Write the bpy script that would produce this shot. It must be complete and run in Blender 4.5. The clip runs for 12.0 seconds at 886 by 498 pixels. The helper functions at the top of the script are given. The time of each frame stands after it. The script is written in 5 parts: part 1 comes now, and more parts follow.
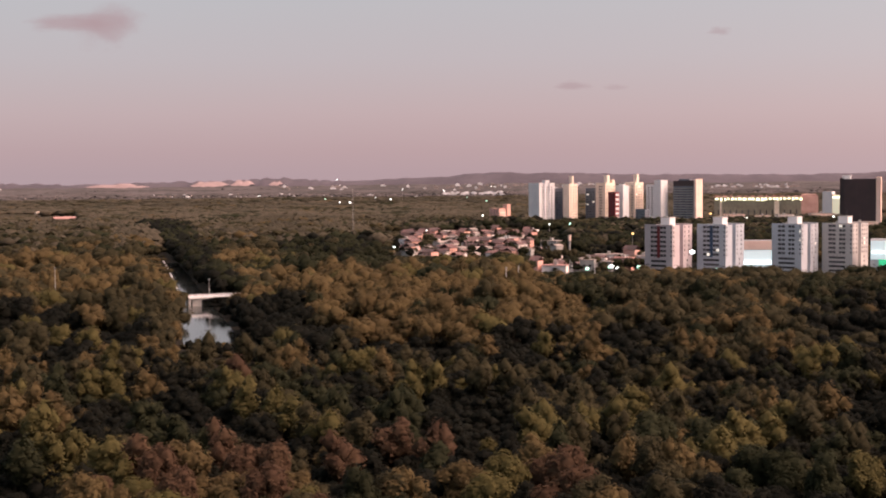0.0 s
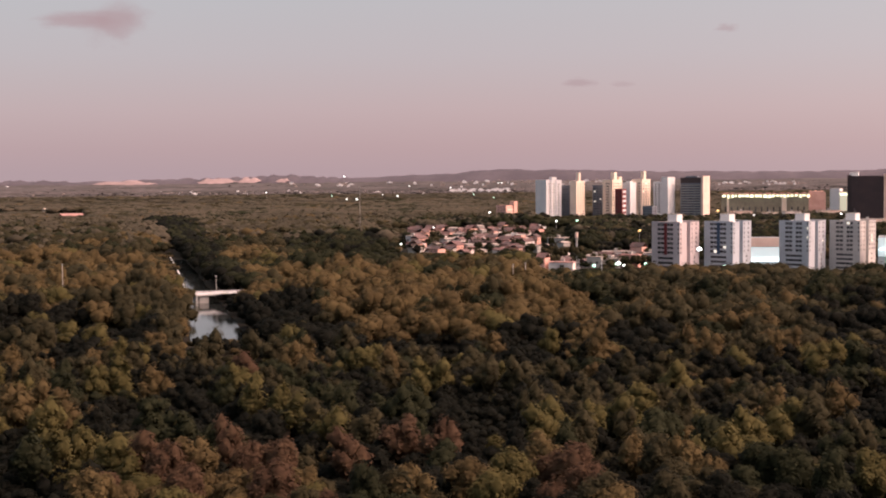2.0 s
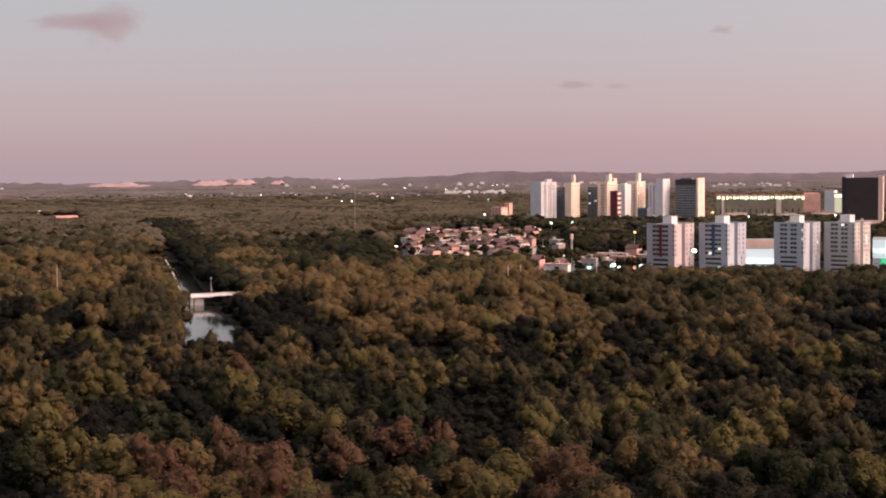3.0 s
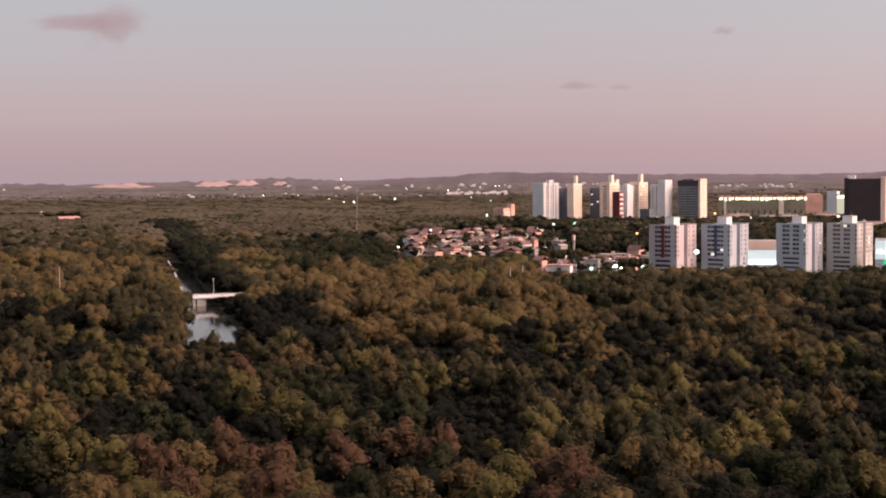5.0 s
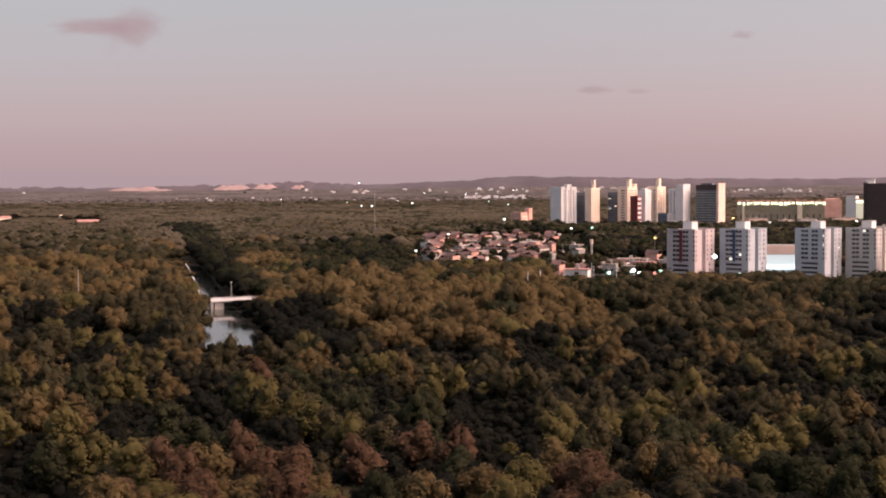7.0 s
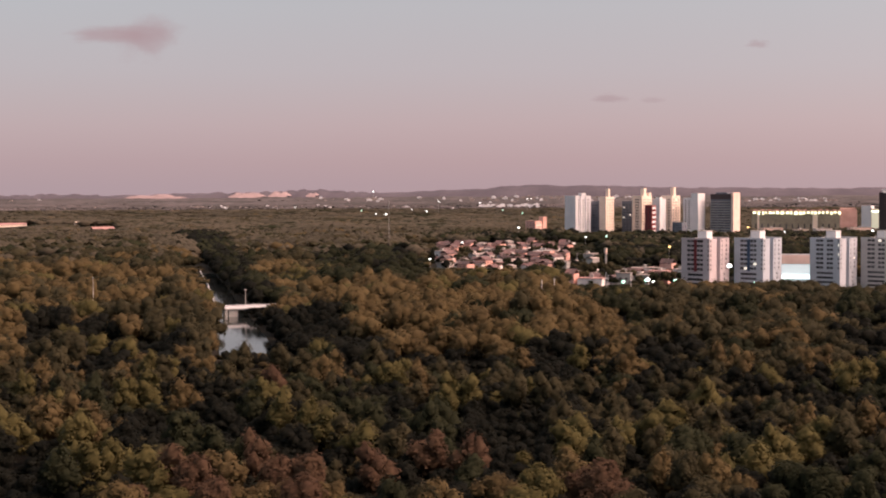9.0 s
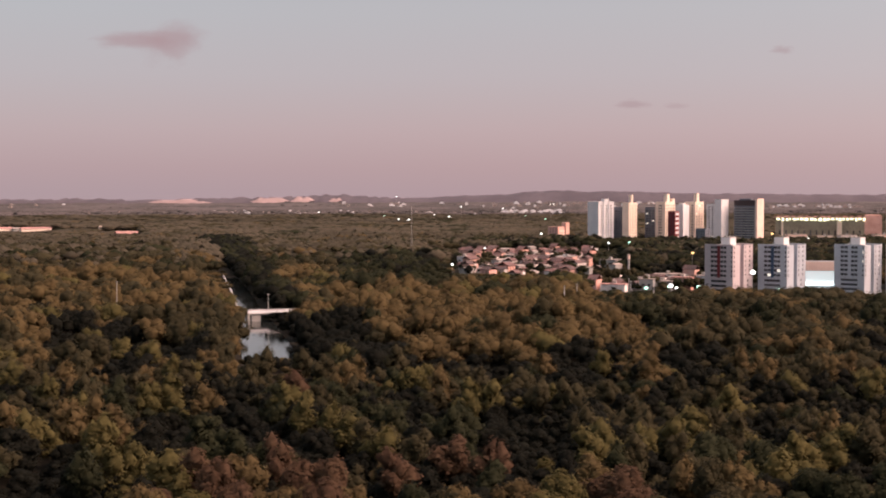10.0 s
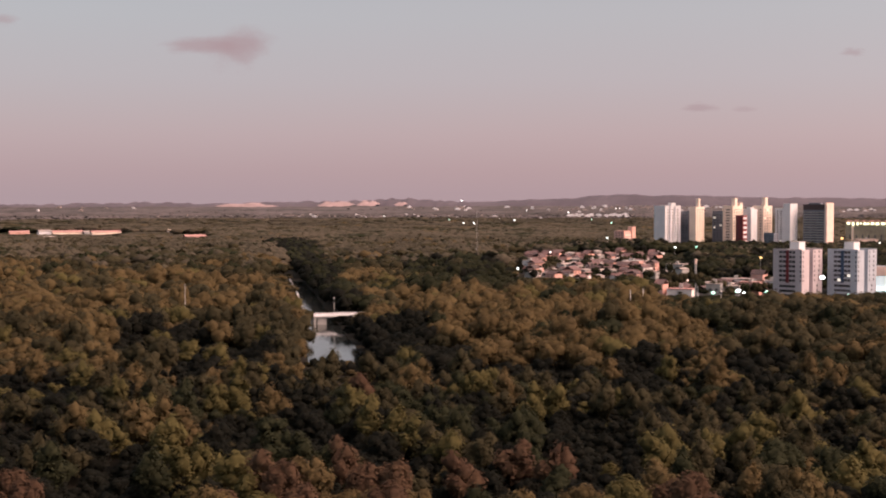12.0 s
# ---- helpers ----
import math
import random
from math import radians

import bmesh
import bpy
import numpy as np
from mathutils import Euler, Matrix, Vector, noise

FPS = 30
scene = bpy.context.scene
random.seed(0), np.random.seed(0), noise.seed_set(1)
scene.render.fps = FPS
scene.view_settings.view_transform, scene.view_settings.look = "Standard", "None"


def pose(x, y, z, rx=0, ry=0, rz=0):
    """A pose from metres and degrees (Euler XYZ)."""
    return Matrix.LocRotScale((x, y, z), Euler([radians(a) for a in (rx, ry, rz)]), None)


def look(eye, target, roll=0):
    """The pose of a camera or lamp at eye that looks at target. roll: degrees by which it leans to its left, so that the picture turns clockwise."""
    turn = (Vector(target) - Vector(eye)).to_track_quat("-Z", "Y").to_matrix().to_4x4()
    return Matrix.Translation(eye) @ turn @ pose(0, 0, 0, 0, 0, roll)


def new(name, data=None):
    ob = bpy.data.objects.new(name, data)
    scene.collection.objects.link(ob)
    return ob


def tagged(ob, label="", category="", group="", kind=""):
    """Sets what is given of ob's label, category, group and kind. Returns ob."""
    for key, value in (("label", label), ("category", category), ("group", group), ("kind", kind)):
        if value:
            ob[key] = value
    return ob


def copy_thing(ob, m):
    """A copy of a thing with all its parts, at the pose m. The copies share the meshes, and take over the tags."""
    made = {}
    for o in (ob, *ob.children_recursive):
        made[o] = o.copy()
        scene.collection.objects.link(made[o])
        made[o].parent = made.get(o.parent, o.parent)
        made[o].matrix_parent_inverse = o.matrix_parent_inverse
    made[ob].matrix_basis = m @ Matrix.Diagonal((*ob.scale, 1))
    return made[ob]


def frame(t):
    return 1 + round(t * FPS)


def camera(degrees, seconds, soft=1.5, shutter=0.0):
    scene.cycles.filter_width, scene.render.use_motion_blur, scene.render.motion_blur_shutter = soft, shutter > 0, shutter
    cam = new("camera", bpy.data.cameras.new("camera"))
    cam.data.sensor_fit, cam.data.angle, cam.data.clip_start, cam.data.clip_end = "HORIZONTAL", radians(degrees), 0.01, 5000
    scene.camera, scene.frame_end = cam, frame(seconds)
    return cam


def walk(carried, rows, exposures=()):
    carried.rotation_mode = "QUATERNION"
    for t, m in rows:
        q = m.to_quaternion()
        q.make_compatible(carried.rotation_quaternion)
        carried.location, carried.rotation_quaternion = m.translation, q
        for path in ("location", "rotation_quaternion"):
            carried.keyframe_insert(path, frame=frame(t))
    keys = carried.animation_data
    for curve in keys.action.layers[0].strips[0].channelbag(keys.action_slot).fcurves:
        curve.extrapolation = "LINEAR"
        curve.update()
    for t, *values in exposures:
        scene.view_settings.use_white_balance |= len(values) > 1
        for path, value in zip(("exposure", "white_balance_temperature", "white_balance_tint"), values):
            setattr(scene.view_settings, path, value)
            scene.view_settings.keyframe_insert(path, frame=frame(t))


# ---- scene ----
# The eye stays in one place, high over a river wood, and turns slowly to the left.
cam = camera(36.18, 12.0, soft=2.0)
EYE = 70.0
TURNS = [
    (0.0, 86.852, 0.511, -0.028), (0.5, 86.648, 0.541, 0.193), (1.0, 86.602, 0.492, 0.340),
    (1.5, 86.665, 0.513, 0.334), (2.0, 86.725, 0.508, 0.263), (2.5, 86.757, 0.515, 0.279),
    (3.0, 86.805, 0.530, 0.054), (3.2, 86.800, 0.488, -0.020), (4.8, 86.829, 0.583, 0.091),
    (5.0, 86.845, 0.517, 0.149), (5.5, 87.000, 0.524, 0.269), (6.0, 87.011, 0.513, 0.373),
    (6.5, 86.926, 0.462, 0.659), (7.0, 87.019, 0.420, 0.893), (7.2, 87.067, 0.443, 0.954),
    (8.8, 87.329, 0.260, 1.303), (9.0, 87.374, 0.243, 1.498), (9.5, 87.518, 0.121, 2.026),
    (10.0, 87.606, 0.095, 2.457), (10.5, 87.602, -0.023, 2.944), (11.0, 87.649, -0.009, 3.713),
    (11.5, 87.687, -0.037, 4.472), (12.0, 87.774, 0.068, 5.218),
]
walk(cam, [(t, pose(0, 0, EYE, rx, ry, rz)) for t, rx, ry, rz in TURNS], exposures=[(0.0, 0.0), (6.5, -0.02), (12.0, -0.08)])

# ---- light: dusk, the sun just gone behind the viewer's right shoulder ----
SUN_AZ, SUN_EL = 98.0, 46.0         # degrees clockwise from straight ahead; height
SKY_STOPS = [  # sine of the elevation, colour
    (0.000, (0.46, 0.335, 0.365)), (0.018, (0.475, 0.345, 0.375)), (0.045, (0.503, 0.388, 0.426)),
    (0.085, (0.493, 0.436, 0.484)), (0.130, (0.480, 0.463, 0.509)), (0.250, (0.42, 0.430, 0.480)),
    (0.600, (0.420, 0.430, 0.480)), (1.000, (0.430, 0.440, 0.490)),
]


def build_world():
    w = bpy.data.worlds.new("dusk_sky")
    scene.world = w
    w.use_nodes = True
    nt = w.node_tree
    nt.nodes.clear()
    out = nt.nodes.new("ShaderNodeOutputWorld")
    geo = nt.nodes.new("ShaderNodeTexCoord")
    sep = nt.nodes.new("ShaderNodeSeparateXYZ")
    nt.links.new(geo.outputs["Generated"], sep.inputs[0])
    ramp = nt.nodes.new("ShaderNodeValToRGB")
    els = ramp.color_ramp.elements
    while len(els) < len(SKY_STOPS):
        els.new(0.5)
    for e, (p, c) in zip(els, SKY_STOPS):
        e.position, e.color = p, (*c, 1)
    nt.links.new(sep.outputs["Z"], ramp.inputs[0])
    bg = nt.nodes.new("ShaderNodeBackground")
    cool = nt.nodes.new("ShaderNodeMix")
    cool.data_type, cool.blend_type = "RGBA", "MULTIPLY"
    cool.inputs["B"].default_value = (0.968, 1.004, 1.015, 1)
    side = nt.nodes.new("ShaderNodeMapRange")
    side.interpolation_type = "SMOOTHSTEP"
    side.inputs[1].default_value, side.inputs[2].default_value = 0.05, -0.38
    nt.links.new(sep.outputs["X"], side.inputs[0])
    nt.links.new(side.outputs[0], cool.inputs["Factor"])
    nt.links.new(ramp.outputs[0], cool.inputs["A"])
    nt.links.new(cool.outputs["Result"], bg.inputs[0])
    bg.inputs[1].default_value = 1.0
    sky = nt.nodes.new("ShaderNodeTexSky")
    sky.sky_type = "NISHITA"
    sky.sun_disc = False
    sky.sun_elevation = radians(1.5)
    sky.sun_rotation = radians(SUN_AZ)
    glow = nt.nodes.new("ShaderNodeBackground")
    nt.links.new(sky.outputs[0], glow.inputs[0])
    glow.inputs[1].default_value = 0.04
    add = nt.nodes.new("ShaderNodeAddShader")
    nt.links.new(bg.outputs[0], add.inputs[0])
    nt.links.new(glow.outputs[0], add.inputs[1])
    # the wide afterglow on the sunset side of the dome, fading upwards
    dot = nt.nodes.new("ShaderNodeVectorMath")
    dot.operation = "DOT_PRODUCT"
    nt.links.new(geo.outputs["Generated"], dot.inputs[0])
    dot.inputs[1].default_value = (math.sin(radians(SUN_AZ + 8)), math.cos(radians(SUN_AZ + 8)), 0.0)
    wide = nt.nodes.new("ShaderNodeMapRange")
    wide.interpolation_type = "SMOOTHSTEP"
    wide.inputs[1].default_value, wide.inputs[2].default_value = -0.35, 1.0
    nt.links.new(dot.outputs["Value"], wide.inputs[0])
    low = nt.nodes.new("ShaderNodeMapRange")
    low.interpolation_type = "SMOOTHSTEP"
    low.inputs[1].default_value, low.inputs[2].default_value = 0.75, 0.0
    nt.links.new(sep.outputs["Z"], low.inputs[0])
    mul = nt.nodes.new("ShaderNodeMath")
    mul.operation = "MULTIPLY"
    nt.links.new(wide.outputs[0], mul.inputs[0])
    nt.links.new(low.outputs[0], mul.inputs[1])
    after = nt.nodes.new("ShaderNodeBackground")
    after.inputs[0].default_value = (1.0, 0.80, 0.72, 1)
    scaled = nt.nodes.new("ShaderNodeMath")
    scaled.operation = "MULTIPLY"
    scaled.inputs[1].default_value = 0.22
    nt.links.new(mul.outputs[0], scaled.inputs[0])
    nt.links.new(scaled.outputs[0], after.inputs[1])
    both = nt.nodes.new("ShaderNodeAddShader")
    nt.links.new(add.outputs[0], both.inputs[0])
    nt.links.new(after.outputs[0], both.inputs[1])
    add = both
    nt.links.new(add.outputs[0], out.inputs[0])


build_world()
sun = new("sun", bpy.data.lights.new("sun", "SUN"))
sun.data.energy, sun.data.angle, sun.data.color = 9.0, radians(56), (1.0, 0.65, 0.52)
_a, _e = radians(SUN_AZ), radians(SUN_EL)
SUN_DIR = Vector((math.sin(_a) * math.cos(_e), math.cos(_a) * math.cos(_e), math.sin(_e)))
sun.matrix_world = look(SUN_DIR * 500 + Vector((0, 0, 300)), (0, 0, 300))


# ---- materials ----
def material(name, colour, rough=0.8, metal=0.0, spread=None, scale=(0.5, 4.0), amount=0.5, bump=0.0, bump_scale=2.0, emit=None, power=0.0, per_object=0.0):
    """Principled surface with two sizes of variation, from `colour` to `spread`."""
    m = bpy.data.materials.new(name)
    m.use_nodes = True
    nt = m.node_tree
    p = nt.nodes["Principled BSDF"]
    p.inputs["Roughness"].default_value = rough
    p.inputs["Metallic"].default_value = metal
    p.inputs["Specular IOR Level"].default_value = 0.5 if rough < 0.6 else 0.08
    p.inputs["Base Color"].default_value = (*colour, 1)
    pos = nt.nodes.new("ShaderNodeNewGeometry").outputs["Position"]
    if spread:
        fac = None
        for k, sc in enumerate(scale):
            n = nt.nodes.new("ShaderNodeTexNoise")
            n.inputs["Scale"].default_value = sc
            n.inputs["Detail"].default_value = 4
            nt.links.new(pos, n.inputs["Vector"])
            mr = nt.nodes.new("ShaderNodeMapRange")
            mr.inputs[1].default_value, mr.inputs[2].default_value = 0.36, 0.64
            nt.links.new(n.outputs[0], mr.inputs[0])
            if fac is None:
                fac = mr.outputs[0]
            else:
                mx = nt.nodes.new("ShaderNodeMath")
                mx.operation = "MULTIPLY_ADD"
                mx.use_clamp = True
                sub = nt.nodes.new("ShaderNodeMath")
                sub.operation = "SUBTRACT"
                sub.inputs[1].default_value = 0.5
                nt.links.new(mr.outputs[0], sub.inputs[0])
                nt.links.new(sub.outputs[0], mx.inputs[0])
                mx.inputs[1].default_value = amount
                nt.links.new(fac, mx.inputs[2])
                fac = mx.outputs[0]
        if per_object:
            oi = nt.nodes.new("ShaderNodeObjectInfo")
            sub = nt.nodes.new("ShaderNodeMath")
            sub.operation = "SUBTRACT"
            sub.inputs[1].default_value = 0.5
            nt.links.new(oi.outputs["Random"], sub.inputs[0])
            mx = nt.nodes.new("ShaderNodeMath")
            mx.operation = "MULTIPLY_ADD"
            mx.use_clamp = True
            nt.links.new(sub.outputs[0], mx.inputs[0])
            mx.inputs[1].default_value = per_object
            nt.links.new(fac, mx.inputs[2])
            fac = mx.outputs[0]
        mix = nt.nodes.new("ShaderNodeMix")
        mix.data_type = "RGBA"
        mix.inputs["A"].default_value = (*colour, 1)
        mix.inputs["B"].default_value = (*spread, 1)
        nt.links.new(fac, mix.inputs["Factor"])
        nt.links.new(mix.outputs["Result"], p.inputs["Base Color"])
    if bump:
        n = nt.nodes.new("ShaderNodeTexNoise")
        n.inputs["Scale"].default_value = bump_scale
        n.inputs["Detail"].default_value = 5
        nt.links.new(pos, n.inputs["Vector"])
        b = nt.nodes.new("ShaderNodeBump")
        b.inputs["Strength"].default_value = bump
        b.inputs["Distance"].default_value = 0.5
        nt.links.new(n.outputs[0], b.inputs["Height"])
        nt.links.new(b.outputs[0], p.inputs["Normal"])
    if emit:
        p.inputs["Emission Color"].default_value = (*emit, 1)
        p.inputs["Emission Strength"].default_value = power
    return m


def foliage(name, a, b, c, per_object=0.5, size=(0.055, 0.5)):
    """Leaves: from a to b by patches the size of a tree, towards c by the leaf; a little light comes through."""
    m = material(name, a, rough=0.75, spread=b, scale=size, amount=0.7, per_object=per_object)
    nt = m.node_tree
    p = nt.nodes["Principled BSDF"]
    p.inputs["Specular IOR Level"].default_value = 0.04
    nz = nt.nodes.new("ShaderNodeTexNoise")
    nz.inputs["Scale"].default_value = 1.3
    nz.inputs["Detail"].default_value = 4
    bp = nt.nodes.new("ShaderNodeBump")
    bp.inputs["Strength"].default_value = 0.2
    bp.inputs["Distance"].default_value = 0.6
    nt.links.new(nt.nodes.new("ShaderNodeNewGeometry").outputs["Position"], nz.inputs["Vector"])
    nt.links.new(nz.outputs[0], bp.inputs["Height"])
    nt.links.new(bp.outputs[0], p.inputs["Normal"])
    src = p.inputs["Base Color"].links[0].from_socket
    isl = nt.nodes.new("ShaderNodeNewGeometry")
    mul = nt.nodes.new("ShaderNodeMath")
    mul.operation = "MULTIPLY"
    mul.inputs[1].default_value = 0.15
    nt.links.new(isl.outputs["Random Per Island"], mul.inputs[0])
    mix = nt.nodes.new("ShaderNodeMix")
    mix.data_type = "RGBA"
    nt.links.new(mul.outputs[0], mix.inputs["Factor"])
    nt.links.new(src, mix.inputs["A"])
    mix.inputs["B"].default_value = (*c, 1)
    nt.links.new(mix.outputs["Result"], p.inputs["Base Color"])
    through_leaf = nt.nodes.new("ShaderNodeBsdfTranslucent")
    nt.links.new(mix.outputs["Result"], through_leaf.inputs["Color"])
    half = nt.nodes.new("ShaderNodeMixShader")
    half.inputs[0].default_value = 0.36
    nt.links.new(p.outputs[0], half.inputs[1])
    nt.links.new(through_leaf.outputs[0], half.inputs[2])
    nt.links.new(half.outputs[0], nt.nodes["Material Output"].inputs[0])
    return m


M_EARTH = material("damp_earth", (0.010, 0.009, 0.006), spread=(0.017, 0.014, 0.010), scale=(0.01, 0.3), bump=0.4, bump_scale=0.4)
M_WATER = material("river_water", (0.020, 0.024, 0.024), rough=0.07, bump=0.02, bump_scale=0.5)
M_LEAF = {
    "olive": foliage("leaf_olive", (0.0519, 0.0468, 0.0267), (0.0343, 0.0311, 0.0175), (0.0669, 0.0605, 0.0342)),
    "brown": foliage("leaf_brown", (0.1118, 0.0845, 0.0406), (0.0791, 0.0590, 0.0299), (0.1290, 0.0999, 0.0458)),
    "yellow": foliage("leaf_yellow", (0.0948, 0.0836, 0.0344), (0.0644, 0.0584, 0.0244), (0.1105, 0.0956, 0.0400)),
    "green": foliage("leaf_green", (0.0299, 0.0331, 0.0181), (0.0209, 0.0230, 0.0127), (0.0366, 0.0396, 0.0214)),
    # near-black green: shade between crowns is put into this leaf colour
    "mangrove": foliage("leaf_shadowy", (0.0133, 0.0143, 0.0110), (0.0098, 0.0107, 0.0088), (0.0168, 0.0177, 0.0132)),
    "rust": foliage("leaf_rust", (0.0912, 0.0580, 0.0373), (0.0654, 0.0398, 0.0276), (0.1015, 0.0717, 0.0419)),
    # leaf colour paled and greyed to carry the haze of distance
    "dry": foliage("leaf_hazed", (0.1010, 0.0885, 0.0655), (0.0570, 0.0520, 0.0385), (0.1090, 0.0955, 0.0715), size=(0.007, 0.045)),
}
M_BARK = material("bark", (0.07, 0.055, 0.04), spread=(0.12, 0.10, 0.08), scale=(0.6, 5.0), rough=0.95)
# greyish mauve scrub colour: the far haze is mixed into it
M_WOOD_FAR = material("hazed_scrub", (0.102, 0.092, 0.095), spread=(0.056, 0.053, 0.053), scale=(0.006, 0.04), rough=0.95, bump=0.6, bump_scale=0.08)
# haze painted on: mauve base and a faint glow of its own
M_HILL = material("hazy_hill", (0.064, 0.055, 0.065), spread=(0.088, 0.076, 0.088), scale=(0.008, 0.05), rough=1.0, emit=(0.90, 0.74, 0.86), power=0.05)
M_SAND = material("pale_sand", (0.31, 0.235, 0.240), spread=(0.23, 0.18, 0.185), scale=(0.01, 0.06), rough=1.0)
M_CONCRETE = material("concrete", (0.42, 0.41, 0.40), spread=(0.32, 0.31, 0.30), scale=(0.2, 2.0), rough=0.85)
M_WHITE = material("white_render", (0.76, 0.75, 0.77), spread=(0.66, 0.66, 0.69), scale=(0.08, 0.8), rough=0.8)
M_BLOCK = material("greyed_white_render", (0.49, 0.52, 0.57), spread=(0.42, 0.45, 0.50), scale=(0.08, 0.8), rough=0.8)
M_BLOCK_PINK = material("pinkish_white_render", (0.58, 0.51, 0.53), spread=(0.50, 0.44, 0.46), scale=(0.08, 0.8), rough=0.8)
M_BLOCK_BLUE = material("bluish_white_render", (0.48, 0.53, 0.59), spread=(0.41, 0.45, 0.51), scale=(0.08, 0.8), rough=0.8)
M_BLOCK_CREAM = material("cream_white_render", (0.56, 0.54, 0.53), spread=(0.48, 0.46, 0.46), scale=(0.08, 0.8), rough=0.8)
M_CREAM = material("cream_render", (0.88, 0.74, 0.63), spread=(0.79, 0.65, 0.55), scale=(0.08, 0.8), rough=0.8)
M_SLATE = material("slate_cladding", (0.16, 0.18, 0.22), spread=(0.12, 0.13, 0.16), scale=(0.08, 0.8), rough=0.5)
M_BLACK = material("black_cladding", (0.040, 0.026, 0.030), spread=(0.055, 0.033, 0.036), scale=(0.08, 0.8), rough=0.45)
M_MAROON = material("maroon_render", (0.22, 0.055, 0.06), spread=(0.17, 0.045, 0.05), scale=(0.1, 1.0), rough=0.7)
M_NAVY = material("navy_render", (0.06, 0.10, 0.17), spread=(0.05, 0.08, 0.13), scale=(0.1, 1.0), rough=0.7)
M_PINKWALL = material("salmon_render", (0.72, 0.45, 0.39), spread=(0.60, 0.34, 0.29), scale=(0.1, 1.0), rough=0.8)
M_TILE = material("terracotta_tile", (0.175, 0.108, 0.106), spread=(0.085, 0.066, 0.068), scale=(0.15, 1.5), rough=0.85, per_object=1.1)
M_SALMON_TILE = material("salmon_pink_tile", (0.44, 0.25, 0.23), spread=(0.33, 0.20, 0.19), scale=(0.1, 1.0), rough=0.85, per_object=0.5)
M_SHEET = material("weathered_sheet_roof", (0.36, 0.31, 0.29), spread=(0.25, 0.21, 0.20), scale=(0.1, 1.0), rough=0.7, per_object=0.6)
M_HOUSE = material("faded_house_render", (0.84, 0.76, 0.74), spread=(0.52, 0.45, 0.44), scale=(0.1, 1.0), rough=0.85, per_object=1.0)
M_GLASS = material("dark_window_glass", (0.015, 0.016, 0.020), rough=0.3, spread=(0.09, 0.09, 0.10), scale=(0.02, 0.3), amount=0.4, per_object=1.1)
M_GLASS.node_tree.nodes["Principled BSDF"].inputs["Specular IOR Level"].default_value = 0.3
M_HALL = material("grey_hall_cladding", (0.34, 0.30, 0.235), spread=(0.22, 0.195, 0.155), scale=(0.03, 0.3), rough=0.8)
M_PALEPINK = material("pale_pink_render", (0.86, 0.66, 0.58), spread=(0.76, 0.56, 0.49), scale=(0.1, 1.0), rough=0.8)
M_GLASS_LIT = material("lit_window", (0.5, 0.45, 0.4), emit=(1.0, 0.90, 0.76), power=1.1)
M_STEEL = material("galvanised_steel", (0.45, 0.44, 0.43), rough=0.5, metal=0.6, spread=(0.35, 0.34, 0.33), scale=(0.5, 3.0))
M_DOOR = material("brown_door", (0.12, 0.07, 0.05), rough=0.6)
LAMP = {
    "white": material("lamp_white", (0.8, 0.8, 0.8), emit=(0.93, 1.0, 1.0), power=3.6),
    "green": material("lamp_green", (0.8, 0.8, 0.8), emit=(0.42, 1.0, 0.75), power=2.6),
    "amber": material("lamp_amber", (0.8, 0.6, 0.3), emit=(1.0, 0.60, 0.22), power=2.8),
    "warm": material("lamp_warm", (0.8, 0.7, 0.5), emit=(0.98, 1.0, 0.66), power=2.2),
    # these two make a wall panel glow, in place of light falling on it
    "facade": material("glowing_facade", (0.7, 0.75, 0.75), emit=(0.75, 0.95, 1.0), power=0.5),
    "warm_front": material("glowing_warm_facade", (0.7, 0.65, 0.5), emit=(1.0, 0.90, 0.66), power=0.45),
    "flood": material("lamp_flood", (0.8, 0.75, 0.6), emit=(1.0, 0.97, 0.66), power=2.4),
    "front": material("shop_lights", (0.8, 0.85, 0.85), emit=(0.80, 0.98, 1.0), power=1.9),
    "sign": material("lit_green_sign", (0.05, 0.4, 0.2), emit=(0.05, 0.55, 0.26), power=1.0),
}


# ---- small builders ----
def mesh_of(name, bm, mat):
    me = bpy.data.meshes.new(name)
    bm.to_mesh(me)
    bm.free()
    me.materials.append(mat)
    return me


def part(name, bm, mat, parent, label="", at=None):
    ob = new(name, mesh_of(name, bm, mat) if isinstance(bm, bmesh.types.BMesh) else bm)
    ob.parent = parent
    if at is not None:
        ob.matrix_basis = at
    if label:
        ob["label"] = label
    return ob


def box(bm, x0, x1, y0, y1, z0, z1):
    v = [bm.verts.new(c) for c in ((x0, y0, z0), (x1, y0, z0), (x1, y1, z0), (x0, y1, z0), (x0, y0, z1), (x1, y0, z1), (x1, y1, z1), (x0, y1, z1))]
    for f in ((0, 3, 2, 1), (4, 5, 6, 7), (0, 1, 5, 4), (1, 2, 6, 5), (2, 3, 7, 6), (3, 0, 4, 7)):
        bm.faces.new([v[i] for i in f])


def boxes(*specs):
    bm = bmesh.new()
    for sp in specs:
        box(bm, *sp)
    return bm


def tube(bm, a, b, ra, rb, sides=8):
    a, b = Vector(a), Vector(b)
    axis = (b - a).normalized()
    side = axis.orthogonal().normalized()
    other = axis.cross(side)
    rings = []
    for c, r in ((a, ra), (b, rb)):
        rings.append([bm.verts.new(c + r * (math.cos(q) * side + math.sin(q) * other)) for q in (2 * math.pi * k / sides for k in range(sides))])
    for k in range(sides):
        bm.faces.new((rings[0][k], rings[0][(k + 1) % sides], rings[1][(k + 1) % sides], rings[1][k]))
    bm.faces.new(rings[0][::-1])
    bm.faces.new(rings[1])


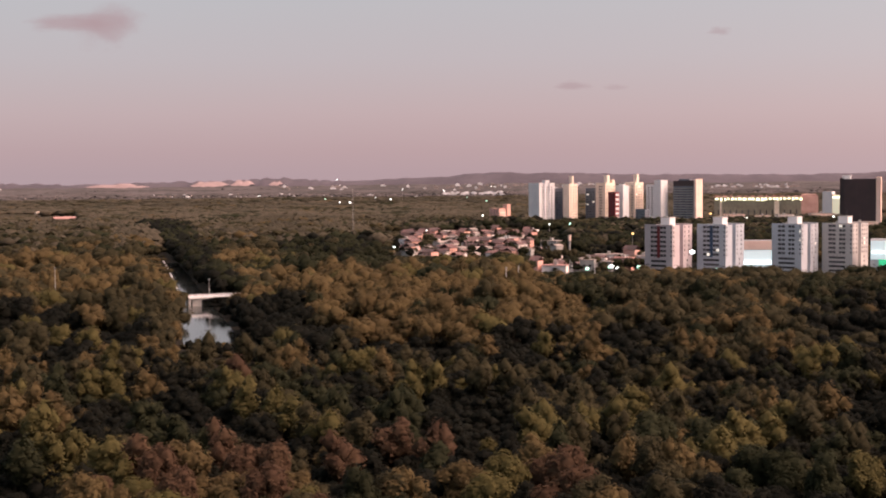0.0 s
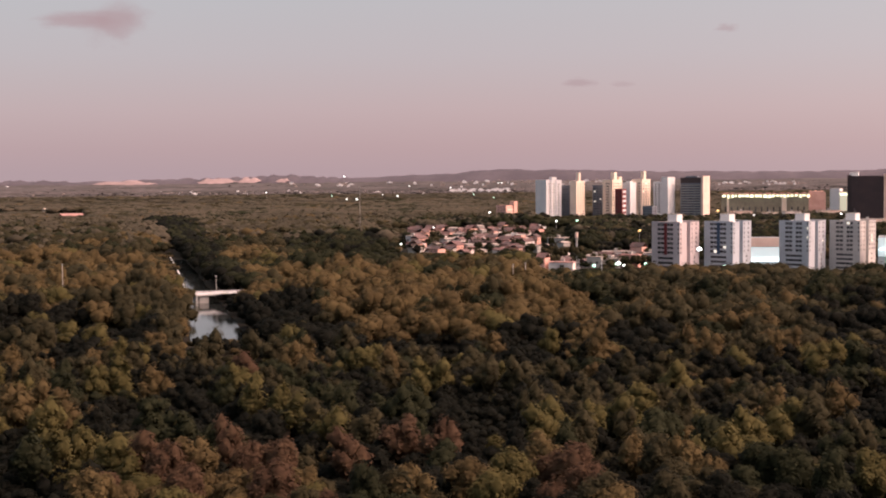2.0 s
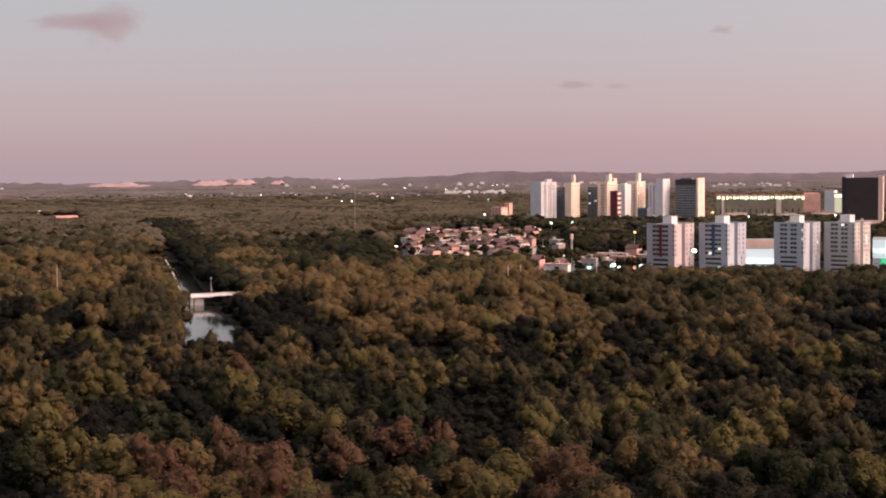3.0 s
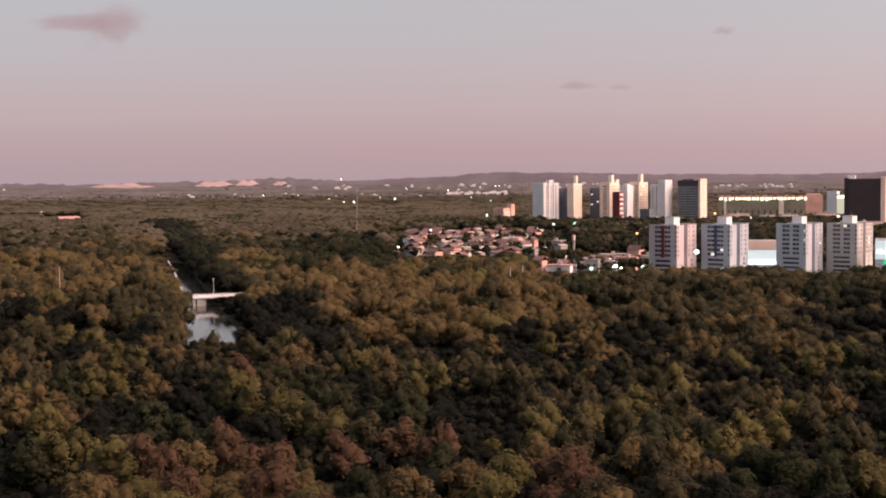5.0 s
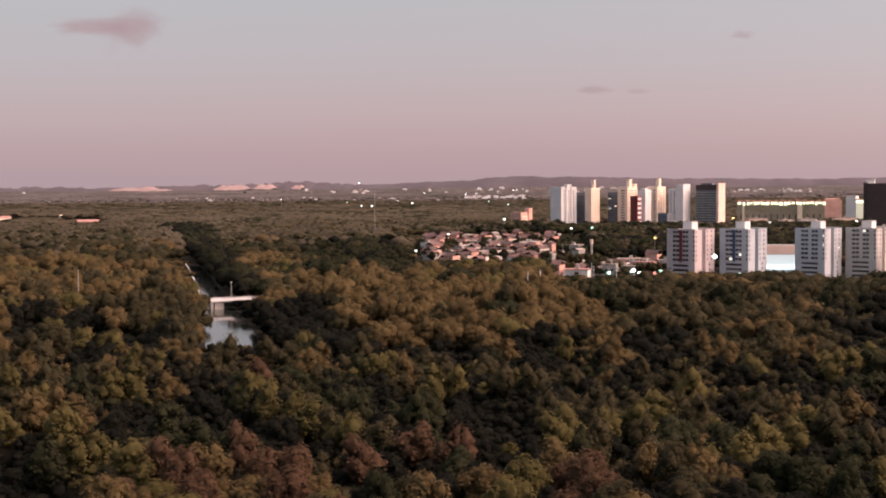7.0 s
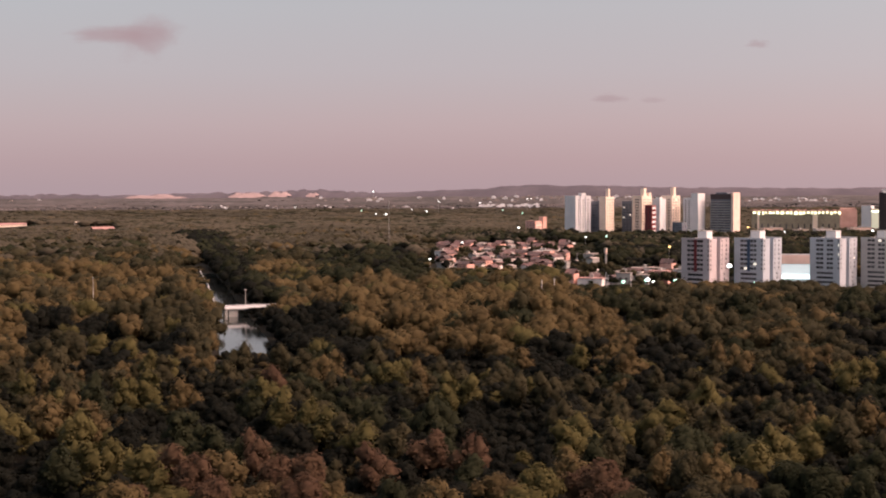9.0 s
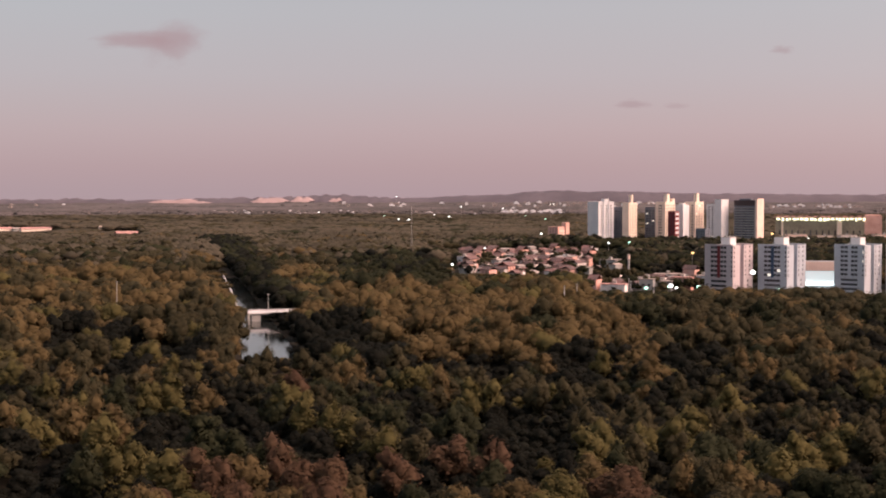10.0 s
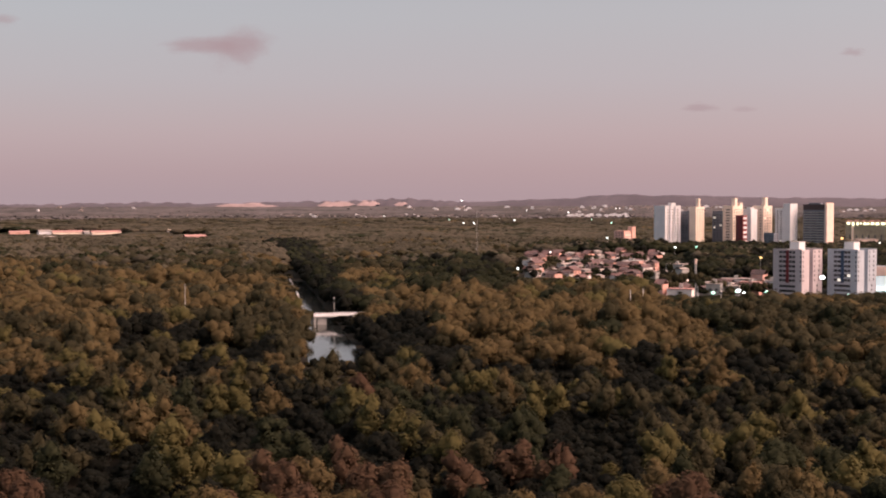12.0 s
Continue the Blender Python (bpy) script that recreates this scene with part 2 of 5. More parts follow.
def thing(name, label, category, x, y, z=0.0, turn=0.0, group=""):
    e = new(name)
    e.matrix_basis = pose(x, y, z, 0, 0, turn)
    return tagged(e, label, category, group)


def plan(slope, ahead):
    """A place in the plan: so many metres to the right for each metre ahead."""
    return slope * ahead, ahead


# ---- ground, river, far land ----
RIVER = [(380, -60), (546, -93), (600, -105), (750, -137), (950, -184), (1100, -221), (1400, -293), (1900, -420), (2600, -600)]


def river_x(y):
    return np.interp(y, [r[0] for r in RIVER], [r[1] for r in RIVER])


def river_half(y):
    return np.interp(y, [380, 545, 546, 620, 760, 900, 1060, 1690, 1700, 2600], [0, 0, 12, 12, 7, 6.5, 5, 3, -9, -9])


def land_z(x, y):
    """The land is flat near by and rises gently far out."""
    d = np.hypot(x, y)
    s = np.clip((d - 2300) / 2300, 0, 1)
    return 30.0 * s * s * (3 - 2 * s)


def strip(name, ys, xl, xr, z, mat):
    bm = bmesh.new()
    rows = [(bm.verts.new((a, y, z)), bm.verts.new((b, y, z))) for y, a, b in zip(ys, xl, xr)]
    for (a, b), (c, d) in zip(rows, rows[1:]):
        bm.faces.new((a, b, d, c))
    return new(name, mesh_of(name, bm, mat))


def grid_mesh(name, X, Y, Z, mat, smooth=True):
    r, c = X.shape
    co = np.stack([X, Y, Z], -1).reshape(-1, 3)
    i = (np.arange(r - 1)[:, None] * c + np.arange(c - 1)[None]).ravel()
    quads = np.stack([i, i + 1, i + c + 1, i + c], -1)
    return raw_mesh(name, co, quads, mat, smooth)


def raw_mesh(name, co, faces, mat, smooth=False, normals=None):
    k = faces.shape[1]
    me = bpy.data.meshes.new(name)
    me.vertices.add(len(co))
    me.vertices.foreach_set("co", np.ascontiguousarray(co, dtype=np.float32).ravel())
    me.loops.add(faces.size)
    me.loops.foreach_set("vertex_index", np.ascontiguousarray(faces, dtype=np.int32).ravel())
    me.polygons.add(len(faces))
    me.polygons.foreach_set("loop_start", np.arange(0, faces.size, k, dtype=np.int32))
    me.polygons.foreach_set("use_smooth", np.full(len(faces), smooth))
    me.update(calc_edges=True)
    if normals is not None:
        at = me.attributes.new("custom_normal", "FLOAT_VECTOR", "POINT")
        at.data.foreach_set("vector", np.ascontiguousarray(normals, dtype=np.float32).ravel())
    me.materials.append(mat)
    return me


def build_ground():
    ang = np.linspace(0, 2 * np.pi, 145)
    rad = np.array([0.01, 150, 300, 600, 1000, 1500, 2000, 2300, 2700, 3100, 3500, 3900, 4300, 4600, 4900.0])
    A, R = np.meshgrid(ang, rad)
    X, Y = R * np.sin(A), R * np.cos(A)
    me = grid_mesh("ground", X, Y, land_z(X, Y) - 0.05 - 0.002 * np.maximum(R - 4400, 0), M_EARTH)
    me.flip_normals()
    tagged(new("ground", me), "dark damp earth under the wood", "ground", kind="structure")
    ys = np.arange(546, 1100, 12.0)
    wob = np.array([1.5 * noise.noise(Vector((y * 0.03, 7.1, 0))) for y in ys])
    w = strip("water", ys, river_x(ys) - river_half(ys) + wob, river_x(ys) + river_half(ys) + wob, 0.1, M_WATER)
    tagged(w, "still grey river water reflecting the dusk sky", "river", kind="structure")


def value_noise(x, y, seed):
    """Smooth noise in 0..1 on arrays."""
    xi, yi = np.floor(x).astype(np.int64), np.floor(y).astype(np.int64)
    fx, fy = x - xi, y - yi
    fx, fy = fx * fx * (3 - 2 * fx), fy * fy * (3 - 2 * fy)

    def h(a, b):
        n = (a * 374761393 + b * 668265263 + seed * 974711) & 0x7FFFFFFF
        n = ((n ^ (n >> 13)) * 1274126177) & 0x7FFFFFFF
        return ((n ^ (n >> 16)) & 0xFFFF) / 65535.0
    return (h(xi, yi) * (1 - fx) + h(xi + 1, yi) * fx) * (1 - fy) + (h(xi, yi + 1) * (1 - fx) + h(xi + 1, yi + 1) * fx) * fy


def build_far_woods():
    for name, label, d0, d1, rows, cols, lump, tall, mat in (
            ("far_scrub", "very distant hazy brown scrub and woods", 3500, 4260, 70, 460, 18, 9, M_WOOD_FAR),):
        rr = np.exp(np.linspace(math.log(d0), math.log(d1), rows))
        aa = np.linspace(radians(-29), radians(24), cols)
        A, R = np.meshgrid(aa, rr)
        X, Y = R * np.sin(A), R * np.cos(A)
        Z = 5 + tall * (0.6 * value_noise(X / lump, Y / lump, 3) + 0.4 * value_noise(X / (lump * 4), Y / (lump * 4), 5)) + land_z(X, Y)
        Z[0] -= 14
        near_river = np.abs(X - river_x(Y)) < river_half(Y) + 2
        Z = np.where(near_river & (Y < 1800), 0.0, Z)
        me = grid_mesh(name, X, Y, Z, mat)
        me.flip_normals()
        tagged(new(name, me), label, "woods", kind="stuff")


def ridge_height(u):
    """The skyline of the far hills, by the slope to the right."""
    z = 46 + 3 * np.sin(u * 37 + 1)
    for c, w, h in ((-0.115, 0.035, 15), (-0.03, 0.05, 9), (0.06, 0.07, 16), (0.10, 0.05, 12), (0.22, 0.12, 13), (-0.20, 0.05, 6), (0.35, 0.1, 12)):
        z = z + h * np.exp(-((u - c) / w) ** 2)
    z = z + 7 / (1 + np.exp(-(u - 0.012) * 700)) / (1 + np.exp((u - 0.052) * 500))
    return z + 4 * (value_noise(u * 110, u * 0 + 3, 9) - 0.5) + np.where(u < -0.06, 8, 3) * (value_noise(u * 300, u * 0 + 3, 4) - 0.5)


def build_hills():
    u = np.linspace(-0.56, 0.46, 420)
    top = ridge_height(u)
    depth = np.array([0.0, 40.0, 90.0, 150.0])
    share = np.array([0.0, 0.6, 0.92, 1.0])
    Y = np.full((4, 420), 4330.0) + depth[:, None]
    X = u[None] * (4480.0) + 0 * Y
    Z = 20 + (top[None] - 20) * share[:, None]
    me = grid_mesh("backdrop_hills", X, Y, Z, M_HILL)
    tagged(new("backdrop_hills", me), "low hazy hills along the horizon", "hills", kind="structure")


build_ground()
build_far_woods()
build_hills()


def dune(u0, u1, y, z0, z1, seed):
    """A low bare sand hill with a wavy top and tapering ends."""
    u = np.linspace(0, 1, 60)
    env = np.clip(np.minimum(u, 1 - u) * 5, 0, 1) ** 0.6
    top = z0 + (z1 - z0) * env * (0.6 + 0.4 * value_noise(u * 6, u * 0, seed))
    depth, share = np.array([0.0, 25.0, 60.0, 110.0]), np.array([-0.6, 0.5, 1.0, 0.2])
    X = (u0 + (u1 - u0) * u)[None] * y + 0 * depth[:, None]
    Y = y + depth[:, None] + 0 * X
    me = grid_mesh("sand_dune", X, Y, z0 + (top[None] - z0) * share[:, None], M_SAND)
    tagged(new("sand_dune", me), "pale bare sand hill on the horizon", "dune")


for row in ((-0.266, -0.226, 4260, 36, 51, 2), (-0.243, -0.220, 4230, 38, 44, 3), (-0.186, -0.160, 4270, 42, 56, 4), (-0.156, -0.141, 4280, 44, 58, 5), (-0.128, -0.120, 4280, 44, 54, 6)):
    dune(*row)


def cloud_material(seed, strength):
    m = bpy.data.materials.new("thin_cloud")
    m.use_nodes = True
    nt = m.node_tree
    nt.nodes.clear()
    out = nt.nodes.new("ShaderNodeOutputMaterial")
    tc = nt.nodes.new("ShaderNodeTexCoord")
    nz = nt.nodes.new("ShaderNodeTexNoise")
    nz.inputs["Scale"].default_value = 1.6
    nz.inputs["Detail"].default_value = 5
    mp = nt.nodes.new("ShaderNodeMapping")
    mp.inputs["Location"].default_value = (seed, 0, seed * 0.7)
    nt.links.new(tc.outputs["Object"], mp.inputs[0])
    nt.links.new(mp.outputs[0], nz.inputs["Vector"])
    ln = nt.nodes.new("ShaderNodeVectorMath")
    ln.operation = "LENGTH"
    nt.links.new(tc.outputs["Object"], ln.inputs[0])
    add = nt.nodes.new("ShaderNodeMath")
    add.operation = "MULTIPLY_ADD"
    add.inputs[1].default_value = 1.0
    sub = nt.nodes.new("ShaderNodeMath")
    sub.operation = "SUBTRACT"
    sub.inputs[1].default_value = 0.5
    nt.links.new(nz.outputs[0], sub.inputs[0])
    nt.links.new(sub.outputs[0], add.inputs[0])
    nt.links.new(ln.outputs["Value"], add.inputs[2])
    mr = nt.nodes.new("ShaderNodeMapRange")
    mr.interpolation_type = "SMOOTHSTEP"
    mr.inputs[1].default_value, mr.inputs[2].default_value = 0.72, 0.10
    mr.inputs[3].default_value, mr.inputs[4].default_value = 0.0, strength
    nt.links.new(add.outputs[0], mr.inputs[0])
    tr, em, mix = nt.nodes.new("ShaderNodeBsdfTransparent"), nt.nodes.new("ShaderNodeEmission"), nt.nodes.new("ShaderNodeMixShader")
    em.inputs[0].default_value = (0.445, 0.315, 0.338, 1)
    nt.links.new(mr.outputs[0], mix.inputs[0])
    nt.links.new(tr.outputs[0], mix.inputs[1])
    nt.links.new(em.outputs[0], mix.inputs[2])
    nt.links.new(mix.outputs[0], out.inputs[0])
    return m


def cloud(u, rise, w, h, seed, strength, y=4500.0):
    """A thin far bank of dusk cloud; w and h are half sizes as slopes."""
    bm = bmesh.new()
    bmesh.ops.create_grid(bm, x_segments=8, y_segments=8, size=1.0)
    bmesh.ops.rotate(bm, verts=bm.verts, matrix=Matrix.Rotation(radians(90), 3, "X"))
    ob = new("backdrop_cloud", mesh_of("backdrop_cloud", bm, cloud_material(seed, strength)))
    ob.location, ob.scale = (u * y, y, EYE + rise * y), (w * y, 1, h * y)
    tagged(ob, "small pink-grey cloud low in the dusk sky", "cloud", kind="structure")


for row in ((-0.270, 0.1130, 0.050, 0.013, 1.3, 0.7), (-0.246, 0.1105, 0.042, 0.029, 3.7, 0.75, 4470.0), (0.095, 0.0640, 0.022, 0.006, 4.1, 0.55), (0.128, 0.0630, 0.018, 0.004, 6.4, 0.35),
            (0.204, 0.1030, 0.016, 0.006, 2.2, 0.5), (-0.428, 0.1340, 0.026, 0.008, 5.2, 0.5)):
    cloud(*row)


# ---- the wood ----
CLEARINGS = [  # slope from, slope to, metres ahead from, to
    (-0.040, 0.068, 1075, 1560), (0.066, 0.092, 935, 1290), (0.092, 0.152, 935, 1085), (0.138, 0.340, 800, 985), (0.150, 0.40, 1020, 1130),
    (0.055, 0.200, 1730, 1890), (0.195, 0.40, 1850, 2060), (0.020, 0.060, 1690, 1800),
]
HOLLOWS = [  # slope, metres ahead, half width, half depth: low trees, shade put into their leaf colour
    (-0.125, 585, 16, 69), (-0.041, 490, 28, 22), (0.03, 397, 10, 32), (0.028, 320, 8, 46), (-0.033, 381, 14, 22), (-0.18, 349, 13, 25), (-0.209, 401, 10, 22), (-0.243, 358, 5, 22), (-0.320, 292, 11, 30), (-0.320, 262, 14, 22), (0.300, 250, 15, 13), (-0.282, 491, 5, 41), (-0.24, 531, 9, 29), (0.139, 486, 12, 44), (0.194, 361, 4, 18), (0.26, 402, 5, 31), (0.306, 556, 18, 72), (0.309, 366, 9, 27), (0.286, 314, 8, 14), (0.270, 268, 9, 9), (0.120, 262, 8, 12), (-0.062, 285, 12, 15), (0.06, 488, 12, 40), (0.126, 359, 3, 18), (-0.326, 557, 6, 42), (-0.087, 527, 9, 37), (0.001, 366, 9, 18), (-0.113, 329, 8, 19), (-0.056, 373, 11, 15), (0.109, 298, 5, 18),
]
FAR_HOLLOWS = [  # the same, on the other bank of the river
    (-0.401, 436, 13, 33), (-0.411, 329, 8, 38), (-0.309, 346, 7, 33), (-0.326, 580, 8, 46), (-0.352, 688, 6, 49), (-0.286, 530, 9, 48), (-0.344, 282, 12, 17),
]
STANDS = {  # crowns that stand proud of the wood, by the look of their leaves: slope, metres ahead
    "yellow": [(-0.294, 293), (-0.273, 297), (-0.249, 286), (-0.264, 393), (-0.248, 396), (-0.159, 385), (-0.148, 358), (-0.125, 355), (-0.112, 338), (-0.086, 315), (-0.265, 492), (-0.246, 449), (-0.232, 444), (0.066, 311), (0.075, 324), (0.044, 265), (0.03, 248), (-0.008, 393), (-0.024, 384), (0.136, 348), (0.142, 337), (0.206, 291), (0.215, 309), (0.256, 330), (0.313, 267), (0.166, 379), (0.075, 479), (0.271, 421), (0.286, 437), (-0.066, 430), (-0.057, 442), (-0.339, 405), (-0.366, 432), (-0.317, 365), (-0.355, 335), (-0.3, 332)],
    "rust": [(-0.166, 296), (-0.151, 278), (-0.135, 255), (-0.129, 279), (-0.226, 282), (-0.214, 274), (-0.079, 286), (-0.005, 300), (-0.037, 305), (0.091, 266), (0.076, 269), (-0.153, 414), (-0.2, 259), (0.103, 251), (-0.427, 258), (-0.414, 251)],
    "brown": [(-0.191, 282), (-0.27, 247), (-0.306, 356), (-0.289, 339), (-0.323, 347), (-0.222, 384), (0.013, 259), (-0.033, 250), (0.067, 278), (0.135, 283), (0.175, 274), (0.24, 342), (0.286, 352), (-0.045, 424), (-0.108, 443), (0.099, 472), (0.111, 453), (0.193, 455), (0.241, 444), (-0.119, 429), (0.175, 479), (0.122, 236), (-0.375, 339), (-0.405, 454), (-0.326, 355), (-0.326, 441)],
    "olive": [(-0.099, 321), (-0.064, 313), (0.097, 303), (-0.045, 250), (0.154, 351), (0.169, 331), (0.154, 274), (0.269, 323), (0.301, 296), (0.109, 238), (0.16, 240), (-0.301, 494), (-0.177, 473), (-0.188, 434), (-0.147, 472), (-0.132, 457), (-0.018, 422), (0.028, 394), (0.049, 389), (0.08, 400), (0.155, 398), (0.223, 471), (0.232, 449), (-0.079, 478), (-0.316, 456), (-0.31, 400), (-0.406, 302), (-0.419, 373), (-0.321, 492)],
    "green": [(0.231, 272), (0.253, 266), (0.282, 259), (0.302, 428), (-0.222, 336), (-0.063, 245), (-0.289, 388), (-0.092, 352), (-0.027, 345), (-0.201, 319), (-0.287, 377), (-0.393, 289), (-0.313, 284)],
}


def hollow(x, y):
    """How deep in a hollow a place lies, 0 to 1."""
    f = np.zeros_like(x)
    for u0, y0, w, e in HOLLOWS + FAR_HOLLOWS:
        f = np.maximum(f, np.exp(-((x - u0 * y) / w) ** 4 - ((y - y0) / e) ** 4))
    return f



def ball(level):
    bm = bmesh.new()
    bmesh.ops.create_icosphere(bm, subdivisions=level, radius=1.0)
    tri = np.array([[v.co[:] for v in f.verts] for f in bm.faces])
    bm.free()
    return tri


OCTA = np.array([[(1, 0, 0), (0, 1, 0), (0, 0, 1)], [(0, 1, 0), (-1, 0, 0), (0, 0, 1)], [(-1, 0, 0), (0, -1, 0), (0, 0, 1)], [(0, -1, 0), (1, 0, 0), (0, 0, 1)],
                 [(0, 1, 0), (1, 0, 0), (0, 0, -1)], [(-1, 0, 0), (0, 1, 0), (0, 0, -1)], [(0, -1, 0), (-1, 0, 0), (0, 0, -1)], [(1, 0, 0), (0, -1, 0), (0, 0, -1)]], dtype=float)
BALL = {0: OCTA * 1.25, 1: ball(1)}


def knobs(q, seed):
    """Uneven swelling of a lobe, by direction."""
    a = value_noise(q[:, 0] * 2.3 + seed, q[:, 1] * 2.3 + q[:, 2] * 2.6 + seed, 3)
    b = value_noise(q[:, 0] * 4.9 + seed, q[:, 1] * 4.9 - q[:, 2] * 5.3 + seed, 7)
    return 0.66 + 0.40 * a + 0.20 * b


def leafy_crown(rng, lobes, radius, height, level, leaf, leaves, squash=1.0):
    """A tall open crown: leaf sprays gathered in lobes round a shaded heart. Corners (n, 3, 3) and normals alike, trunk foot at 0."""
    k = np.arange(lobes)
    up = 1 - (k + 0.5) / lobes * 1.35
    turn = k * 2.39996 + rng.uniform(0, 6)
    flat = np.sqrt(np.clip(1 - up ** 2, 0, 1))
    n = np.stack([flat * np.cos(turn), flat * np.sin(turn), up], 1) + rng.normal(size=(lobes, 3)) * 0.2
    c = np.array([0, 0, 0.60 * height]) + n * np.array([0.60 * radius, 0.60 * radius, 0.28 * height]) * rng.uniform(0.72, 1.22, (lobes, 1))
    size = radius * rng.uniform(0.34, 0.56, lobes) * (1.0 if lobes > 6 else 1.22)
    axes = size[:, None] * rng.uniform(0.85, 1.15, (lobes, 3)) * np.array([1, 1, 1.15])
    heart = 0.62 if leaves > 100 else 0.84
    c = np.concatenate([[[0, 0, 0.52 * height]], c])
    axes = np.concatenate([[[heart * radius, heart * radius, 0.42 * heart * height]], axes])
    seeds = rng.uniform(0, 99, lobes + 1)
    core = BALL[level].reshape(-1, 3)
    fill = (0.87 if level else 0.82) if leaves > 100 else 0.92
    tri, nrm = [], []
    for i in range(lobes + 1):
        tri.append((core * axes[i] * fill * knobs(core, seeds[i])[:, None] + c[i]).reshape(-1, 3, 3))
        nrm.append(core.reshape(-1, 3, 3))
    tri, nrm = np.concatenate(tri), np.concatenate(nrm)
    mid = tri.mean(1)
    buried = mid[:, 2] < 0.16 * height
    for i in range(lobes + 1):
        buried |= (((mid - c[i]) / (axes[i] * fill * 0.64)) ** 2).sum(1) < 1
    tri, nrm = tri[~buried], nrm[~buried]
    if leaves:
        i = rng.choice(lobes + 1, leaves * 2, p=size_share(axes))
        q = rng.normal(size=(leaves * 2, 3)) + np.array([0, 0, 0.3])
        q /= np.linalg.norm(q, axis=1)[:, None]
        p = c[i] + q * axes[i] * (knobs(q, seeds[i]) * rng.uniform(0.93, 1.06, len(q)))[:, None]
        inside = p[:, 2] < 0.25 * height
        for j in range(lobes + 1):
            inside |= ((((p - c[j]) / (axes[j] * 0.72)) ** 2).sum(1) < 1) & (i != j)
        p, q = p[~inside][:leaves], q[~inside][:leaves]
        face = q * 0.7 + np.array([0, 0, 0.62]) + rng.normal(size=q.shape) * 0.22
        face /= np.linalg.norm(face, axis=1)[:, None]
        along = np.cross(face, rng.normal(size=q.shape))
        along /= np.linalg.norm(along, axis=1)[:, None]
        side = np.cross(face, along)
        s = leaf * rng.uniform(0.55, 1.45, (len(p), 1))
        spray = np.stack([p - s * 0.5 * along + s * 0.62 * side, p - s * 0.5 * along - s * 0.62 * side, p + s * along], 1)
    whole = (tri - np.array([0, 0, height * 0.5])) / np.array([radius, radius, height * 0.5])
    nrm = nrm * 0.6 + 0.42 * whole / (np.linalg.norm(whole, axis=2)[:, :, None] + 1e-6)
    if leaves:
        tri, nrm = np.concatenate([spray, tri]), np.concatenate([np.repeat(face[:, None], 3, 1), nrm])
    nrm = nrm * np.array([squash, squash, 1.0])
    nrm /= np.linalg.norm(nrm, axis=2)[:, :, None] + 1e-6
    turned = (np.cross(tri[:, 1] - tri[:, 0], tri[:, 2] - tri[:, 0]) * nrm.mean(1)).sum(1) < 0
    tri[turned], nrm[turned] = tri[turned][:, ::-1], nrm[turned][:, ::-1]
    share = np.clip((tri[:, :, 2] / height - 0.16) / 0.84, 0, None)
    tri[:, :, 2] = height * (0.16 + 0.84 * share ** squash)
    return tri, nrm


def size_share(axes):
    area = axes[:, 0] * axes[:, 2]
    return area / area.sum()


def foliage_mesh(name, tri, nrm, mat):
    n = len(tri)
    return raw_mesh(name, tri.reshape(-1, 3), np.arange(3 * n).reshape(n, 3), mat, True, nrm.reshape(-1, 3))


def proud_trees(d0, d1):
    """The trees of STANDS between two distances."""
    rng = np.random.default_rng(77)
    rows = [(u * d, d, 15.0 + rng.uniform(-0.4, 0.9), kind) for kind, spots in STANDS.items() for u, d in spots]
    rows += [(-0.2035 * 690, 690.0, 14.0, "brown"), (-0.1965 * 678, 678.0, 12.0, "olive")]
    rows = [r for r in rows if d0 <= math.hypot(r[0], r[1]) < d1]
    return [np.array(c) for c in zip(*rows)] if rows else [np.zeros(0)] * 4


